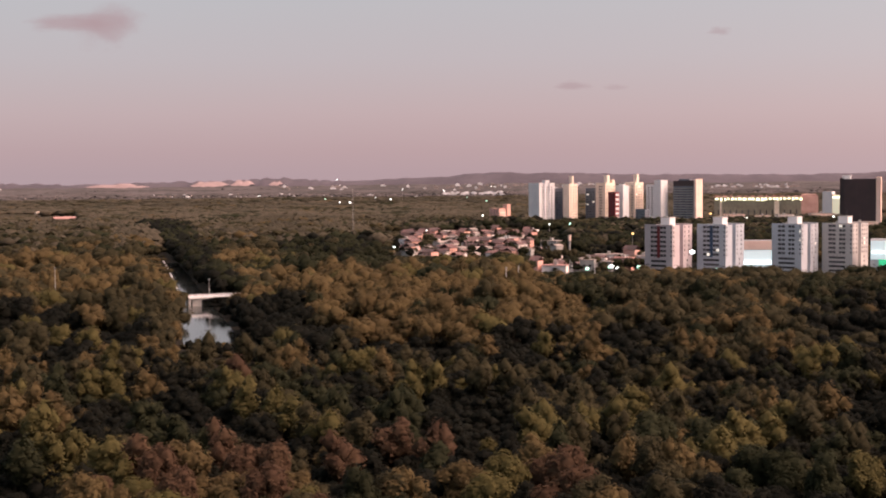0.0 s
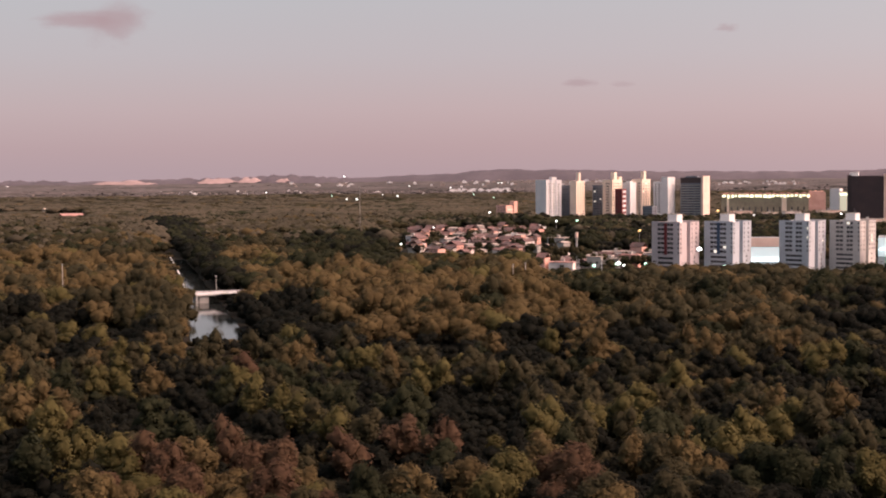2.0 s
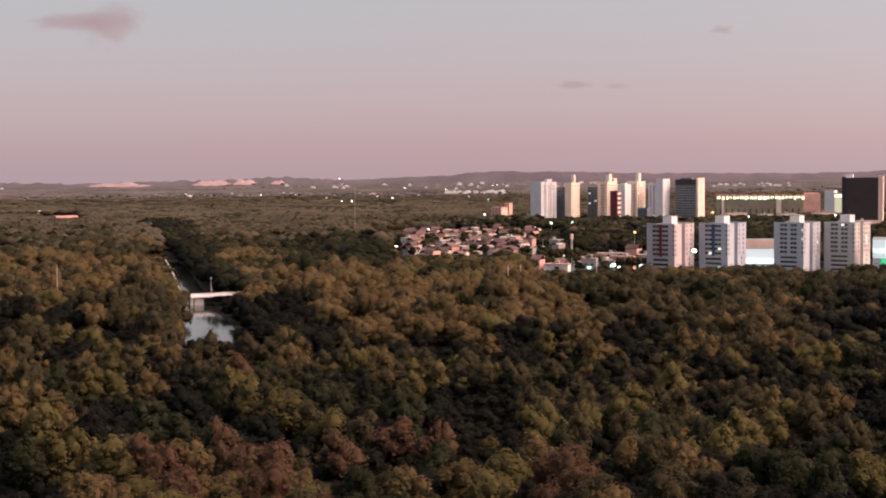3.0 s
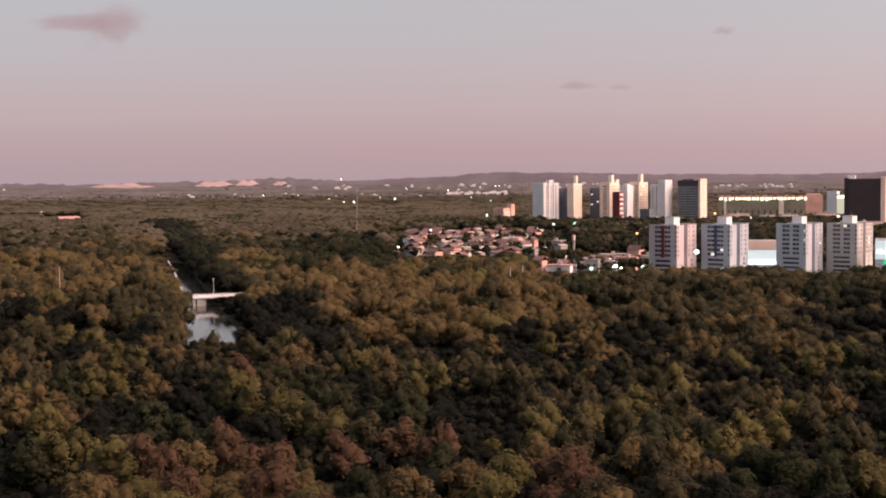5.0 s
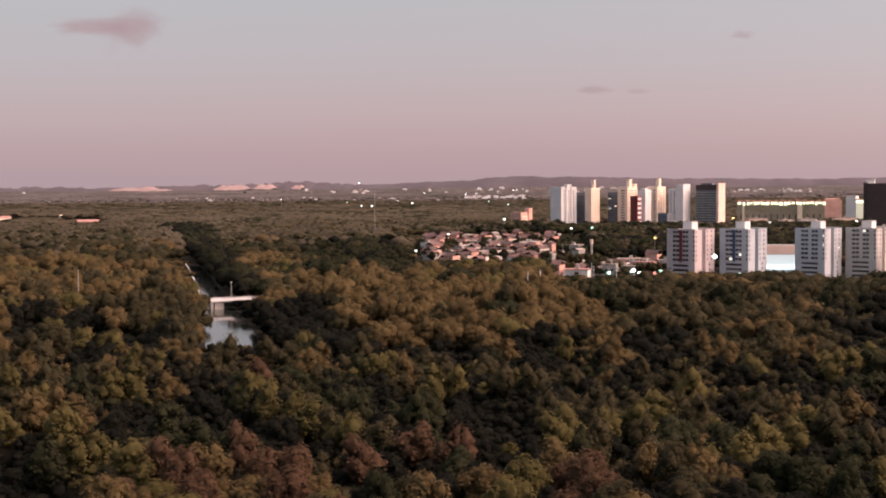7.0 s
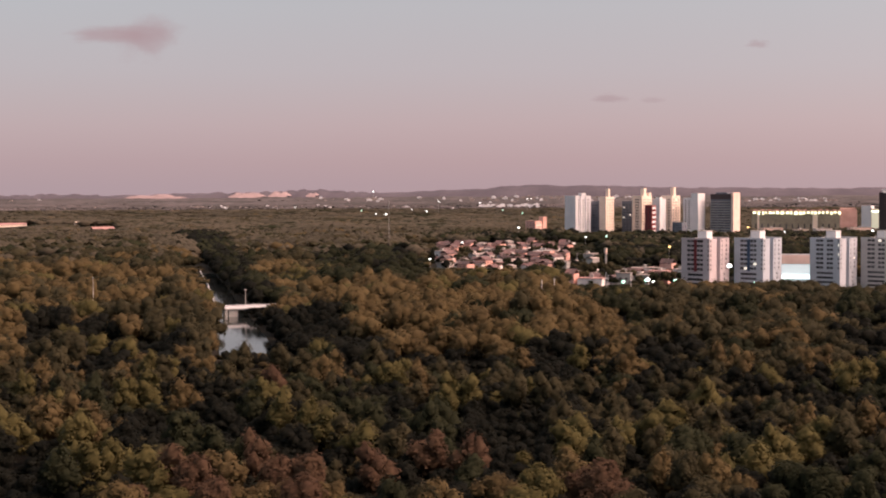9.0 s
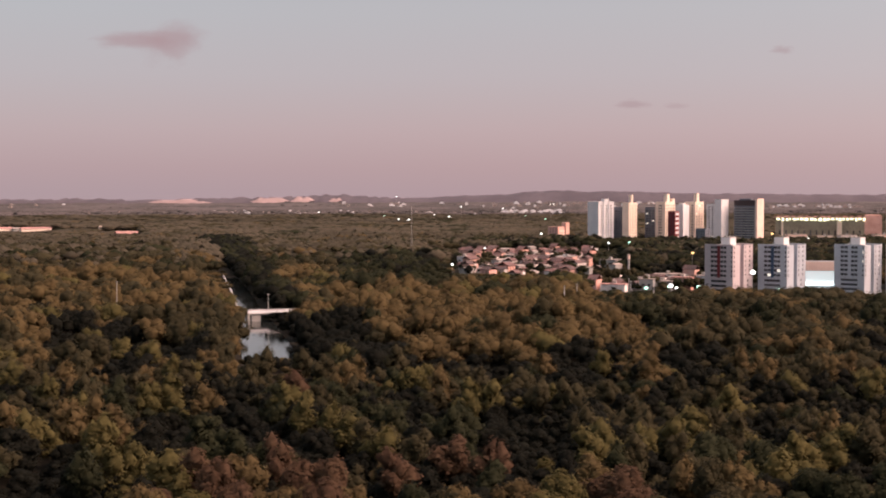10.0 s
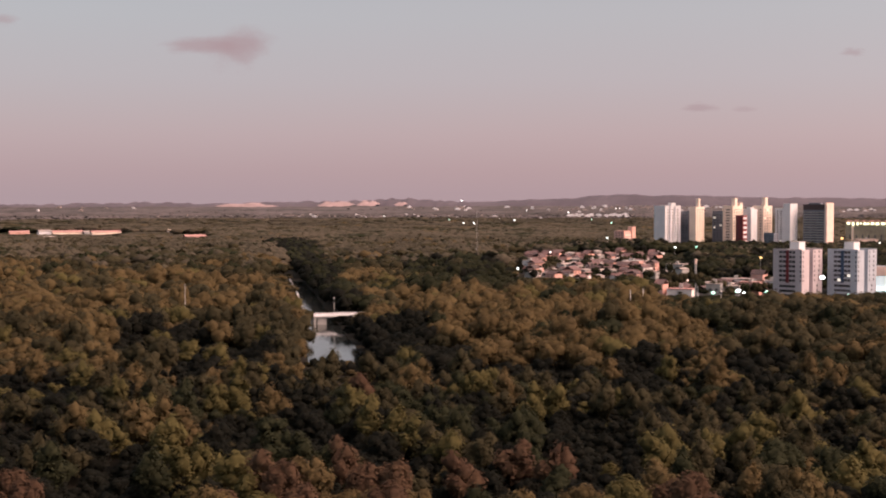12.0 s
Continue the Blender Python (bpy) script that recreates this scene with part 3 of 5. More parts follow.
def wood_sites(d0, d1, step, rng):
    """Tree feet between two distances, jittered, off the river and the clearings."""
    x0, x1 = -0.50 * d1, 0.40 * d1
    nx, ny = int((x1 - x0) / step), int((d1 - d0 * 0.85) / (step * 0.87))
    I, J = np.meshgrid(np.arange(nx), np.arange(ny))
    x = (x0 + (I + 0.5 * (J % 2)) * step + rng.uniform(-0.36, 0.36, I.shape) * step).ravel()
    y = (d0 * 0.85 + J * step * 0.87 + rng.uniform(-0.36, 0.36, I.shape) * step).ravel()
    d, u = np.hypot(x, y), x / y
    ok = (d >= d0) & (d < d1) & (u > -0.475) & (u < 0.375)
    ok &= np.abs(x - river_x(y)) > river_half(y) + np.where(x < river_x(y), np.where(y > 780, 4.0, 2.0), np.where(y > 735, 0.6, 0.8))
    for a, b, c, e in CLEARINGS:
        ok &= (rng.uniform(size=len(x)) < (0.2 if e < 1600 and b < 0.16 else 0.0)) | ~((u > a) & (u < b) & (y > c) & (y < e))
    x, y = x[ok], y[ok]
    v = np.clip((value_noise(x / 23, y / 23, 22) - 0.22) / 0.56, 0, 1)
    h = 4.5 + 4.0 * value_noise(x / 55, y / 55, 21) + 10.5 * v * v * (3 - 2 * v) + rng.uniform(-2.4, 2.4, len(x))
    low = 5.6 + 4.2 * value_noise(x / 19, y / 19, 24) + 2.4 * value_noise(x / 48, y / 48, 25) + rng.uniform(-1.3, 1.3, len(x)) + np.where(rng.uniform(size=len(x)) < 0.16, 3.2, 0.0)
    near = np.clip((560 - y) / 90, 0, 1)
    h = h * (1 - near) + low * near
    calm = np.clip((y - 750) / 1100, 0, 0.85)
    h = h * (1 - calm) + (10.0 + 3.0 * value_noise(x / 80, y / 80, 23)) * calm
    u = x / y
    h = np.where((u > -0.05) & (u < 0.16) & (y > 900) & (y < np.where(u > 0.092, 1085, 1560)), np.minimum(h * 0.65, 5.8), h)
    h = np.where((u < -0.265) & (y > 1900) & (y < 2310), np.minimum(h, np.where((u > -0.335) & (u < -0.305), 8.0, 5.0)), h)
    h = np.where((u < -0.328) & (y > 2200) & (y < 2385), 3.2, h)
    side = x - river_x(y)
    h = np.where((side > -15) & (side < 20) & (y > 462) & (y < 546), np.minimum(h, 3.8), h)
    h = np.where((side > 0) & (side < 44) & (y > 640) & (y < 1950), np.maximum(h, 13.0), h)
    h = np.where((x > -138) & (x < -103) & (y > 640) & (y < 750), np.minimum(h, 5.0), h)
    h = np.where((side < 0) & (side > -22) & (y > 690) & (y < 790), np.minimum(h, 6.0), h)
    h = np.where((side < 0) & (side > -30) & (y > 780) & (y < 1150), np.minimum(h, np.where(side > -15, 3.6, 5.0)), h)
    h = np.where((u > 0.142) & (y > 690) & (y < 802), np.clip(h, 11.5, 14.5), h)
    h = np.where((u > 0.060) & (u < 0.142) & (y > 700) & (y < 935), np.minimum(h, np.maximum(69.0 - 0.0735 * y, 2.0)), h)
    h = np.where((u > -0.195) & (u < -0.150) & (y > 400) & (y < 562), np.minimum(h, np.maximum(68.0 - 0.1262 * y, 1.5)), h)
    h = np.where((u > -0.192) & (u < -0.153) & (y > 610) & (y < 724), np.minimum(h, np.maximum(67.5 - 0.0896 * y, 2.0)), h)
    h = np.where((u > -0.26) & (u < -0.10) & (y < 282), np.maximum(h, 10.5), h)
    h = np.where((u > 0.034) & (u < 0.062) & (y > 1570) & (y < 1690), np.maximum(h, 16.5), h)
    h *= 1 - 0.36 * hollow(x, y)
    h = np.where(y > 2600, h * 0.72, h)
    h = np.clip(h, 3.2, 20)
    keep = rng.uniform(size=len(x)) > np.where(h < 6, 0.12, 0.02)
    px, py, _, _ = proud_trees(0, 900)
    for a, b in zip(px, py):
        keep &= np.hypot(x - a, y - b) > 4.0
    return x[keep], y[keep], h[keep]


def species(x, y, rng):
    """Which kind of tree stands where: by patches, with rusty groups near by."""
    v = value_noise(x / 38 + 9, y / 38, 33) + rng.normal(size=len(x)) * 0.10
    green = value_noise(x / 70 + 4, y / 90 + 2, 51)
    kind = np.where(v > 0.62, "brown", np.where(v < 0.24, "green", "olive")).astype(object)
    kind = np.where((v > 0.47) & (v < 0.53), "yellow", kind)
    kind = np.where(green + rng.normal(size=len(x)) * 0.1 > 0.78, "green", kind)
    u = x / y
    kind = np.where((u > 0.0) & (u < 0.36) & (y > np.where(u > 0.092, 1085, 1290)) & (y < 1740), np.where(rng.uniform(size=len(x)) < 0.3, "mangrove", np.where(rng.uniform(size=len(x)) < 0.7, "green", "olive")), kind)
    kind = np.where((u > -0.04) & (u < 0.092) & (y > 935) & (y < 1290) & (rng.uniform(size=len(x)) < 0.6), "green", kind)
    side = x - river_x(y)
    kind = np.where((u > -0.15) & (u < 0.11) & (y > 470) & (y < 860) & (kind == "olive") & (rng.uniform(size=len(x)) < 0.75), "brown", kind)
    kind = np.where((u < -0.2) & (y > 420) & (y < 1000) & ((kind == "green") | (rng.uniform(size=len(x)) < 0.12)), "brown", kind)
    tan = ((u > -0.095) & (u < 0.022) & (y > 500) & (y < 760)) | ((u > 0.045) & (u < 0.112) & (y > 420) & (y < 680))
    kind = np.where(tan & (rng.uniform(size=len(x)) < 0.85), "brown", kind)
    kind = np.where((u > -0.085) & (u < -0.025) & (y < 272), "green", kind)
    # shade of the hollows, painted by giving them near-black leaves
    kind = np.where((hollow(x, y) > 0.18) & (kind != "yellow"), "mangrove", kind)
    kind = np.where((u > 0.13) & (y > 480) & (y < 830) & ((kind == "brown") | (kind == "yellow")), np.where(rng.uniform(size=len(x)) < np.clip(0.6 + 2.5 * (u - 0.15), 0.6, 0.92), "olive", "brown"), kind)
    kind = np.where((u > 0.13) & (y > 480) & (y < 830) & (kind == "green") & (rng.uniform(size=len(x)) < 0.6), "olive", kind)
    kind = np.where((u > 0.18) & (y > 480) & (y < 830) & (kind == "olive") & (rng.uniform(size=len(x)) < 0.35), "green", kind)
    # further out, more trees take the leaves with haze painted in
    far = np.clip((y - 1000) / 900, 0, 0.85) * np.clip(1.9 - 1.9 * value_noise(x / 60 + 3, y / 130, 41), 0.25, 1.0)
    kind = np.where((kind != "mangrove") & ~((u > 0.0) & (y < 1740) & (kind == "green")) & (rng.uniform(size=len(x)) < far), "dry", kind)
    # the right bank's unlit side, put in as near-black and green leaves
    kind = np.where((side > 0) & (side < y * (0.021 + 0.011 * value_noise(y / 40, y * 0, 6))) & (y > 560) & (y < 1830), np.where(rng.uniform(size=len(x)) < np.where(y > 760, 0.35, 0.15), "green", "mangrove"), kind)
    kind = np.where((y < 420) & (kind == "olive") & (rng.uniform(size=len(x)) < np.where((u < -0.24) | (u > 0.12), 0.5, 0.3)), "green", kind)
    kind = np.where((y < 440) & (kind == "brown") & (rng.uniform(size=len(x)) < 0.85), "olive", kind)
    kind = np.where((y < 300) & (kind == "brown"), "olive", kind)
    kind = np.where((y < 330) & (kind == "olive") & (rng.uniform(size=len(x)) < 0.3), "green", kind)
    # some low near trees darkened, for the shade between proud crowns
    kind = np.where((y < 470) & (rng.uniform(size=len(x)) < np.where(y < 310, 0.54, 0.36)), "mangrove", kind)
    kind = np.where((u > -0.128 + 0.02 * value_noise(y / 60, y * 0, 12)) & (u < -0.034) & (y > 950) & (y < 1270) & (rng.uniform(size=len(x)) < 0.9), np.where(rng.uniform(size=len(x)) < 0.7, "green", "mangrove"), kind)
    lowest = (u > -0.26) & (u < -0.10) & (y < 282) & (kind != "rust")
    kind = np.where(lowest, np.where(rng.uniform(size=len(x)) < 0.45, "brown", np.where(rng.uniform(size=len(x)) < 0.35, "rust", np.where(rng.uniform(size=len(x)) < 0.5, "yellow", "olive"))), kind)
    kind = np.where((y > 1000) & (kind == "yellow"), "olive", kind)
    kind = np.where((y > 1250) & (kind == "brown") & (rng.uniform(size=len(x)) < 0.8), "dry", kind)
    # round a proud tree its own kind gathers
    for k, spots in STANDS.items():
        for u0, y0 in spots:
            kind = np.where((np.hypot(x - u0 * y0, y - y0) < 8.0) & (kind != "mangrove") & (rng.uniform(size=len(x)) < (0.22 if k == "rust" else 0.6)), k, kind)
    return kind


TREE_LABEL = {
    "olive": "olive-brown broad-leaved tree with a lobed crown", "brown": "dry brown broad-leaved tree with a lobed crown",
    "yellow": "yellowish-brown tree with a lobed sunlit crown", "green": "dark green tree with a dense lobed crown",
    "mangrove": "dark mangrove-green tree with a dense crown",
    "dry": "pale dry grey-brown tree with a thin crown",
    "rust": "rusty pink tree with a thin lobed crown",
}
NEAR_EDGE = 282.0
STEP_NEAR = 7.3


def build_near_trees():
    """The nearest trees are things of their own, of trunk, limbs and crown."""
    rng = np.random.default_rng(5)
    protos = {}
    for kind in ("olive", "brown", "yellow", "green", "mangrove", "rust"):
        for v in range(4 if kind in ("olive", "brown") else 3):
            tri, nrm = leafy_crown(rng, int(rng.integers(14, 20)), 4.0, 14.5, 1, 0.40, 1500)
            crown = foliage_mesh("crown", tri, nrm, M_LEAF[kind])
            bm = bmesh.new()
            tube(bm, (0, 0, -0.3), (0.15, 0.1, 5.5), 0.24, 0.15, 8)
            for k in range(5):
                q = 2 * math.pi * k / 5 + rng.uniform(-0.4, 0.4)
                r, z = rng.uniform(1.0, 1.9), rng.uniform(7.5, 10.0)
                tube(bm, (0.15, 0.1, rng.uniform(3.6, 5.4)), (r * math.cos(q), r * math.sin(q), z), 0.11, 0.04, 6)
            trunk = mesh_of("trunk", bm, M_BARK)
            protos.setdefault(kind, []).append((crown, trunk))
    x, y, h = wood_sites(204, NEAR_EDGE, STEP_NEAR, rng)
    kinds = species(x, y, rng)
    px, py, ph, pk = proud_trees(0, NEAR_EDGE)
    x, y, h, kinds = np.concatenate([x, px]), np.concatenate([y, py]), np.concatenate([h, ph]), list(kinds) + list(pk)
    for a, b, c, k in zip(x, y, h, kinds):
        crown, trunk = protos[k][int(rng.integers(0, len(protos[k])))]
        e = thing("tree", TREE_LABEL[k], "tree", a, b, 0, rng.uniform(0, 360), "trees of the near wood")
        s = c / 14.5
        w = crown_width(s)
        e.scale = (w * rng.uniform(0.85, 1.15), w * rng.uniform(0.85, 1.15), s)
        part("trunk", trunk, None, e)
        part("crown", crown, None, e)


def crown_width(s):
    """How broad a tree of s times the usual height spreads."""
    return 0.62 + 0.42 * min(s, 1.1)


def build_woods():
    """All trees past the near ones: crowns joined by kind."""
    rng = np.random.default_rng(8)
    for d0, d1, step, lobes, radius, level, leaf, leaves, squash in (
            (NEAR_EDGE, 500, 7.6, 9, 4.3, 0, 0.47, 540, 1.0), (500, 740, 10.2, 6, 6.0, 1, 0.72, 300, 0.9), (740, 1250, 12.4, 3, 8.0, 1, 1.05, 110, 0.75),
            (1250, 1950, 12.5, 2, 11.4, 0, 1.6, 16, 0.5), (1950, 2700, 16.0, 2, 17.5, 0, 2.4, 4, 0.24), (2700, 3240, 21.0, 1, 25.0, 0, 3.0, 2, 0.2), (3240, 4150, 30.0, 2, 17.0, 0, 3.0, 0, 0.4)):
        protos = [leafy_crown(rng, lobes + int(rng.integers(0, 2)), radius, 14.5, level, leaf, leaves, squash) for _ in range(9)]
        x, y, h = wood_sites(d0, d1, step, rng)
        kinds = species(x, y, rng)
        px, py, ph, pk = proud_trees(d0, d1)
        x, y, h, kinds = np.concatenate([x, px]), np.concatenate([y, py]), np.concatenate([h, ph]), np.concatenate([kinds, pk]).astype(object)
        for kind in ("olive", "brown", "yellow", "green", "mangrove", "dry", "rust"):
            sel = np.nonzero(kinds == kind)[0]
            if not len(sel):
                continue
            tris, nrms = [], []
            for i in sel:
                t, n = protos[int(rng.integers(0, 9))]
                q = rng.uniform(0, 2 * np.pi)
                c, s = math.cos(q), math.sin(q)
                m = np.array([[c, s, 0], [-s, c, 0], [0, 0, 1]])
                k = h[i] / 14.5
                w = crown_width(k) * (rng.uniform(0.7, 1.35) if d0 > 1200 else rng.uniform(0.85, 1.2))
                tris.append((t @ m) * np.array([w, w * rng.uniform(0.85, 1.1), k]) + np.array([x[i], y[i], float(land_z(x[i], y[i]))]))
                nrms.append(n @ m)
            # past 3 km every kind takes the one colour with haze in it
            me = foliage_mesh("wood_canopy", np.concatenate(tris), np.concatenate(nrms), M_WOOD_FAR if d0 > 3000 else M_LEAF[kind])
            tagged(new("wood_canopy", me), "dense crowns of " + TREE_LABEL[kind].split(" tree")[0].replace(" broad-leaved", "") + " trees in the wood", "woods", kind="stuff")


def build_undergrowth():
    """Low bushes that fill the hollows between the trees, leaves coloured dark for the shade there."""
    rng = np.random.default_rng(31)
    protos = [leafy_crown(rng, 3, 3.0, 4.2, 1, 0.5, 16) for _ in range(5)]
    tris, nrms = [], []
    X, Y = np.meshgrid(np.arange(-150, 190, 5.0), np.arange(208, 620, 5.0))
    X, Y = (X + rng.uniform(-1.6, 1.6, X.shape)).ravel(), (Y + rng.uniform(-1.6, 1.6, X.shape)).ravel()
    ok = (X / Y > -0.46) & (X / Y < 0.37) & (np.abs(X - river_x(Y)) > river_half(Y) + 1.5) & (rng.uniform(size=len(X)) < np.where(hollow(X, Y) > 0.2, 0.55, np.where(Y < 340, 0.3, 0.14)))
    for x, y in zip(X[ok], Y[ok]):
        t, n = protos[int(rng.integers(0, 5))]
        q = rng.uniform(0, 2 * np.pi)
        c, s = math.cos(q), math.sin(q)
        m = np.array([[c, s, 0], [-s, c, 0], [0, 0, 1]])
        tris.append((t @ m) * rng.uniform(0.7, 1.25) + np.array([x, y, 0]))
        nrms.append(n @ m)
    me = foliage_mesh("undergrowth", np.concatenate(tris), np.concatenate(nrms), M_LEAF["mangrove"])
    tagged(new("undergrowth", me), "low bushes under the trees, coloured shade-dark", "bushes", kind="stuff")


build_near_trees()
build_woods()
build_undergrowth()


# ---- buildings ----
PANES = {}


def pane_mesh(w, h, lit):
    key = (round(w, 2), round(h, 2), lit)
    if key not in PANES:
        bm = boxes((-w / 2, w / 2, -0.03, 0.03, 0, h))
        PANES[key] = mesh_of("window", bm, M_GLASS_LIT if lit else M_GLASS)
    return PANES[key]


def facade(bm, a, b, z0, z1, cols, rows, depth=0.3):
    """One wall from a to b (outside on the right hand of a to b) with openings at cols x rows. Returns the openings' feet."""
    a, b = Vector((*a, 0)), Vector((*b, 0))
    run = b - a
    width = run.length
    run.normalize()
    inward = Vector((-run.y, run.x, 0))
    xs = sorted({0.0, width, *(v for c in cols for v in c)})
    zs = sorted({z0, z1, *(v for r in rows for v in r)})
    grid = {}

    def vert(x, z, d=0.0):
        key = (round(x, 4), round(z, 4), d)
        if key not in grid:
            grid[key] = bm.verts.new(a + run * x + inward * d + Vector((0, 0, z)))
        return grid[key]
    spots = []
    for xa, xb in zip(xs, xs[1:]):
        for za, zb in zip(zs, zs[1:]):
            if any(c[0] <= xa and xb <= c[1] for c in cols) and any(r[0] <= za and zb <= r[1] for r in rows):
                for p, q in (((xa, za), (xb, za)), ((xb, za), (xb, zb)), ((xb, zb), (xa, zb)), ((xa, zb), (xa, za))):
                    bm.faces.new((vert(*p), vert(*q), vert(*q, depth), vert(*p, depth)))
                mid = a + run * (xa + xb) / 2 + inward * (depth - 0.03) + Vector((0, 0, za))
                spots.append((mid, math.degrees(math.atan2(run.y, run.x)), xb - xa, zb - za))
            else:
                bm.faces.new((vert(xa, za), vert(xb, za), vert(xb, zb), vert(xa, zb)))
    return spots


def block(thing_ob, foot, z0, z1, mat, openings, rng, lit=0.03, name="wall", label=""):
    """A storeyed body over the outline `foot` (counter-clockwise), with openings {edge: [(cols, rows), ...]}."""
    bm = bmesh.new()
    spots = []
    n = len(foot)
    for k in range(n):
        cols, rows = openings.get(k, ((), ()))
        spots += facade(bm, foot[k], foot[(k + 1) % n], z0, z1, cols, rows)
    w = part(name, bm, mat, thing_ob, label)
    for mid, turn, ww, hh in spots:
        ob = new("window", pane_mesh(ww, hh, bool(rng.random() < lit)))
        ob.parent = thing_ob
        ob.matrix_basis = pose(mid.x, mid.y, mid.z, 0, 0, turn)
    bm = bmesh.new()
    inset = [bm.verts.new((x, y, z1 - 0.6)) for x, y in foot]
    bm.faces.new(inset)
    low = [bm.verts.new((x, y, z1 - 0.9)) for x, y in foot]
    bm.faces.new(low[::-1])
    part("roof", bm, M_CONCRETE, thing_ob)
    return w


def rows_of(z0, z1, floor, sill=0.9, head=2.3):
    out, z = [], z0
    while z + floor <= z1 + 0.01:
        out.append((z + sill, z + head))
        z += floor
    return out


def even_cols(width, count, share=0.5, margin=0.8):
    cell = (width - 2 * margin) / count
    return [(margin + cell * (k + 0.5 - share / 2), margin + cell * (k + 0.5 + share / 2)) for k in range(count)]


def rect(x0, x1, y0, y1):
    return [(x0, y0), (x1, y0), (x1, y1), (x0, y1)]


def near_block(slope, ahead, stripe, tint, rng, paint, side_windows=False, width=20.0):
    """Apartment block of thirteen storeys in two wings, with a lift housing on the roof."""
    x, y = plan(slope, ahead)
    e = thing("apartment_block", tint, "building", x, y, 0, -40, "row of white apartment blocks")
    h, w = 37.0, width / 2
    e.scale = (ahead / 856, ahead / 856, (70 - ahead * 0.0386) / 37)
    foot = [(-w, -12), (w, -12), (w, -3.5), (w - 2.4, -3.5), (w - 2.4, 1.0), (w, 1.0), (w, 12), (-w, 12)]
    up = rows_of(17.0, h, 2.85, 0.75, 2.25)
    cols = [(a * width, b * width) for a, b in ((0.205, 0.325), (0.335, 0.445), (0.555, 0.655), (0.665, 0.765), (0.925, 0.965))]
    ends = [(1.0, 2.4), (5.4, 7.2)] if side_windows else [(1.0, 2.3)]
    flank = [(1.2, 3.0), (4.6, 6.2), (8.2, 9.8)] if side_windows else [(1.6, 2.8), (6.6, 8.2)]
    openings = {0: (cols, up), 1: (ends, up), 3: ([(1.2, 3.3)], up), 5: (flank, up)}
    block(e, foot, 16.4, h, paint, openings, rng, 0.03)
    low = rows_of(2.0, 16.4, 2.85, 0.9, 2.3)
    block(e, foot, 0, 16.396, paint, {0: ([(0.22 * width, 0.77 * width)], low), 5: ([(4.2, 6.0)], low)}, rng, 0.01, "lower_wall")
    if stripe:
        part("stripe", boxes((-w + 0.445 * width, -w + 0.555 * width, -12.12, -12.004, 17.0, h - 0.4)), stripe, e, "painted stripe between the windows")
    for _, z in up:
        part("sill", boxes((-w + 0.2 * width, -w + 0.445 * width, -12.35, -12.004, z - 1.72, z - 1.52)), paint, e)
        part("sill", boxes((-w + 0.555 * width, -w + 0.77 * width, -12.35, -12.004, z - 1.72, z - 1.52)), paint, e)
    housing = part("lift_housing", boxes((-2.6, 3.8, -5, 2, h - 0.6, h + 4.6)), M_WHITE, e)
    part("roof_cap", boxes((-2.8, 4.0, -5.2, 2.2, h + 4.604, h + 4.9)), M_CONCRETE, housing)
    for yy in (-12.05, 11.75):
        part("parapet", boxes((-w - 0.1, w + 0.1, yy, yy + 0.3, h, h + 0.5)), paint, e)
    for k in (0, 1):
        part("water_tank", boxes((-w + 2 + 3.2 * k, -w + 4.6 + 3.2 * k, 4, 7, h - 0.596, h + 1.2)), M_CONCRETE, e)
    bm = bmesh.new()
    tube(bm, (1.5, -1, h + 4.9), (1.5, -1, h + 8.2), 0.10, 0.05, 6)
    part("aerial", bm, M_STEEL, housing)
    return e


def slab(bm_name, e, x0, x1, y0, y1, z1, mat, rng, front=3, side=2, floor=3.0, lit=0.02, share=0.45, z0=0.0):
    """A plain tower body under the thing e with windows on its front and right side."""
    rows = rows_of(z0 + 3.5, z1 - 1, floor)
    op = {}
    if front:
        op[0] = (even_cols(x1 - x0, front, share), rows)
    if side:
        op[1] = (even_cols(y1 - y0, side, share), rows)
    return block(e, rect(x0, x1, y0, y1), z0, z1, mat, op, rng, lit, bm_name)


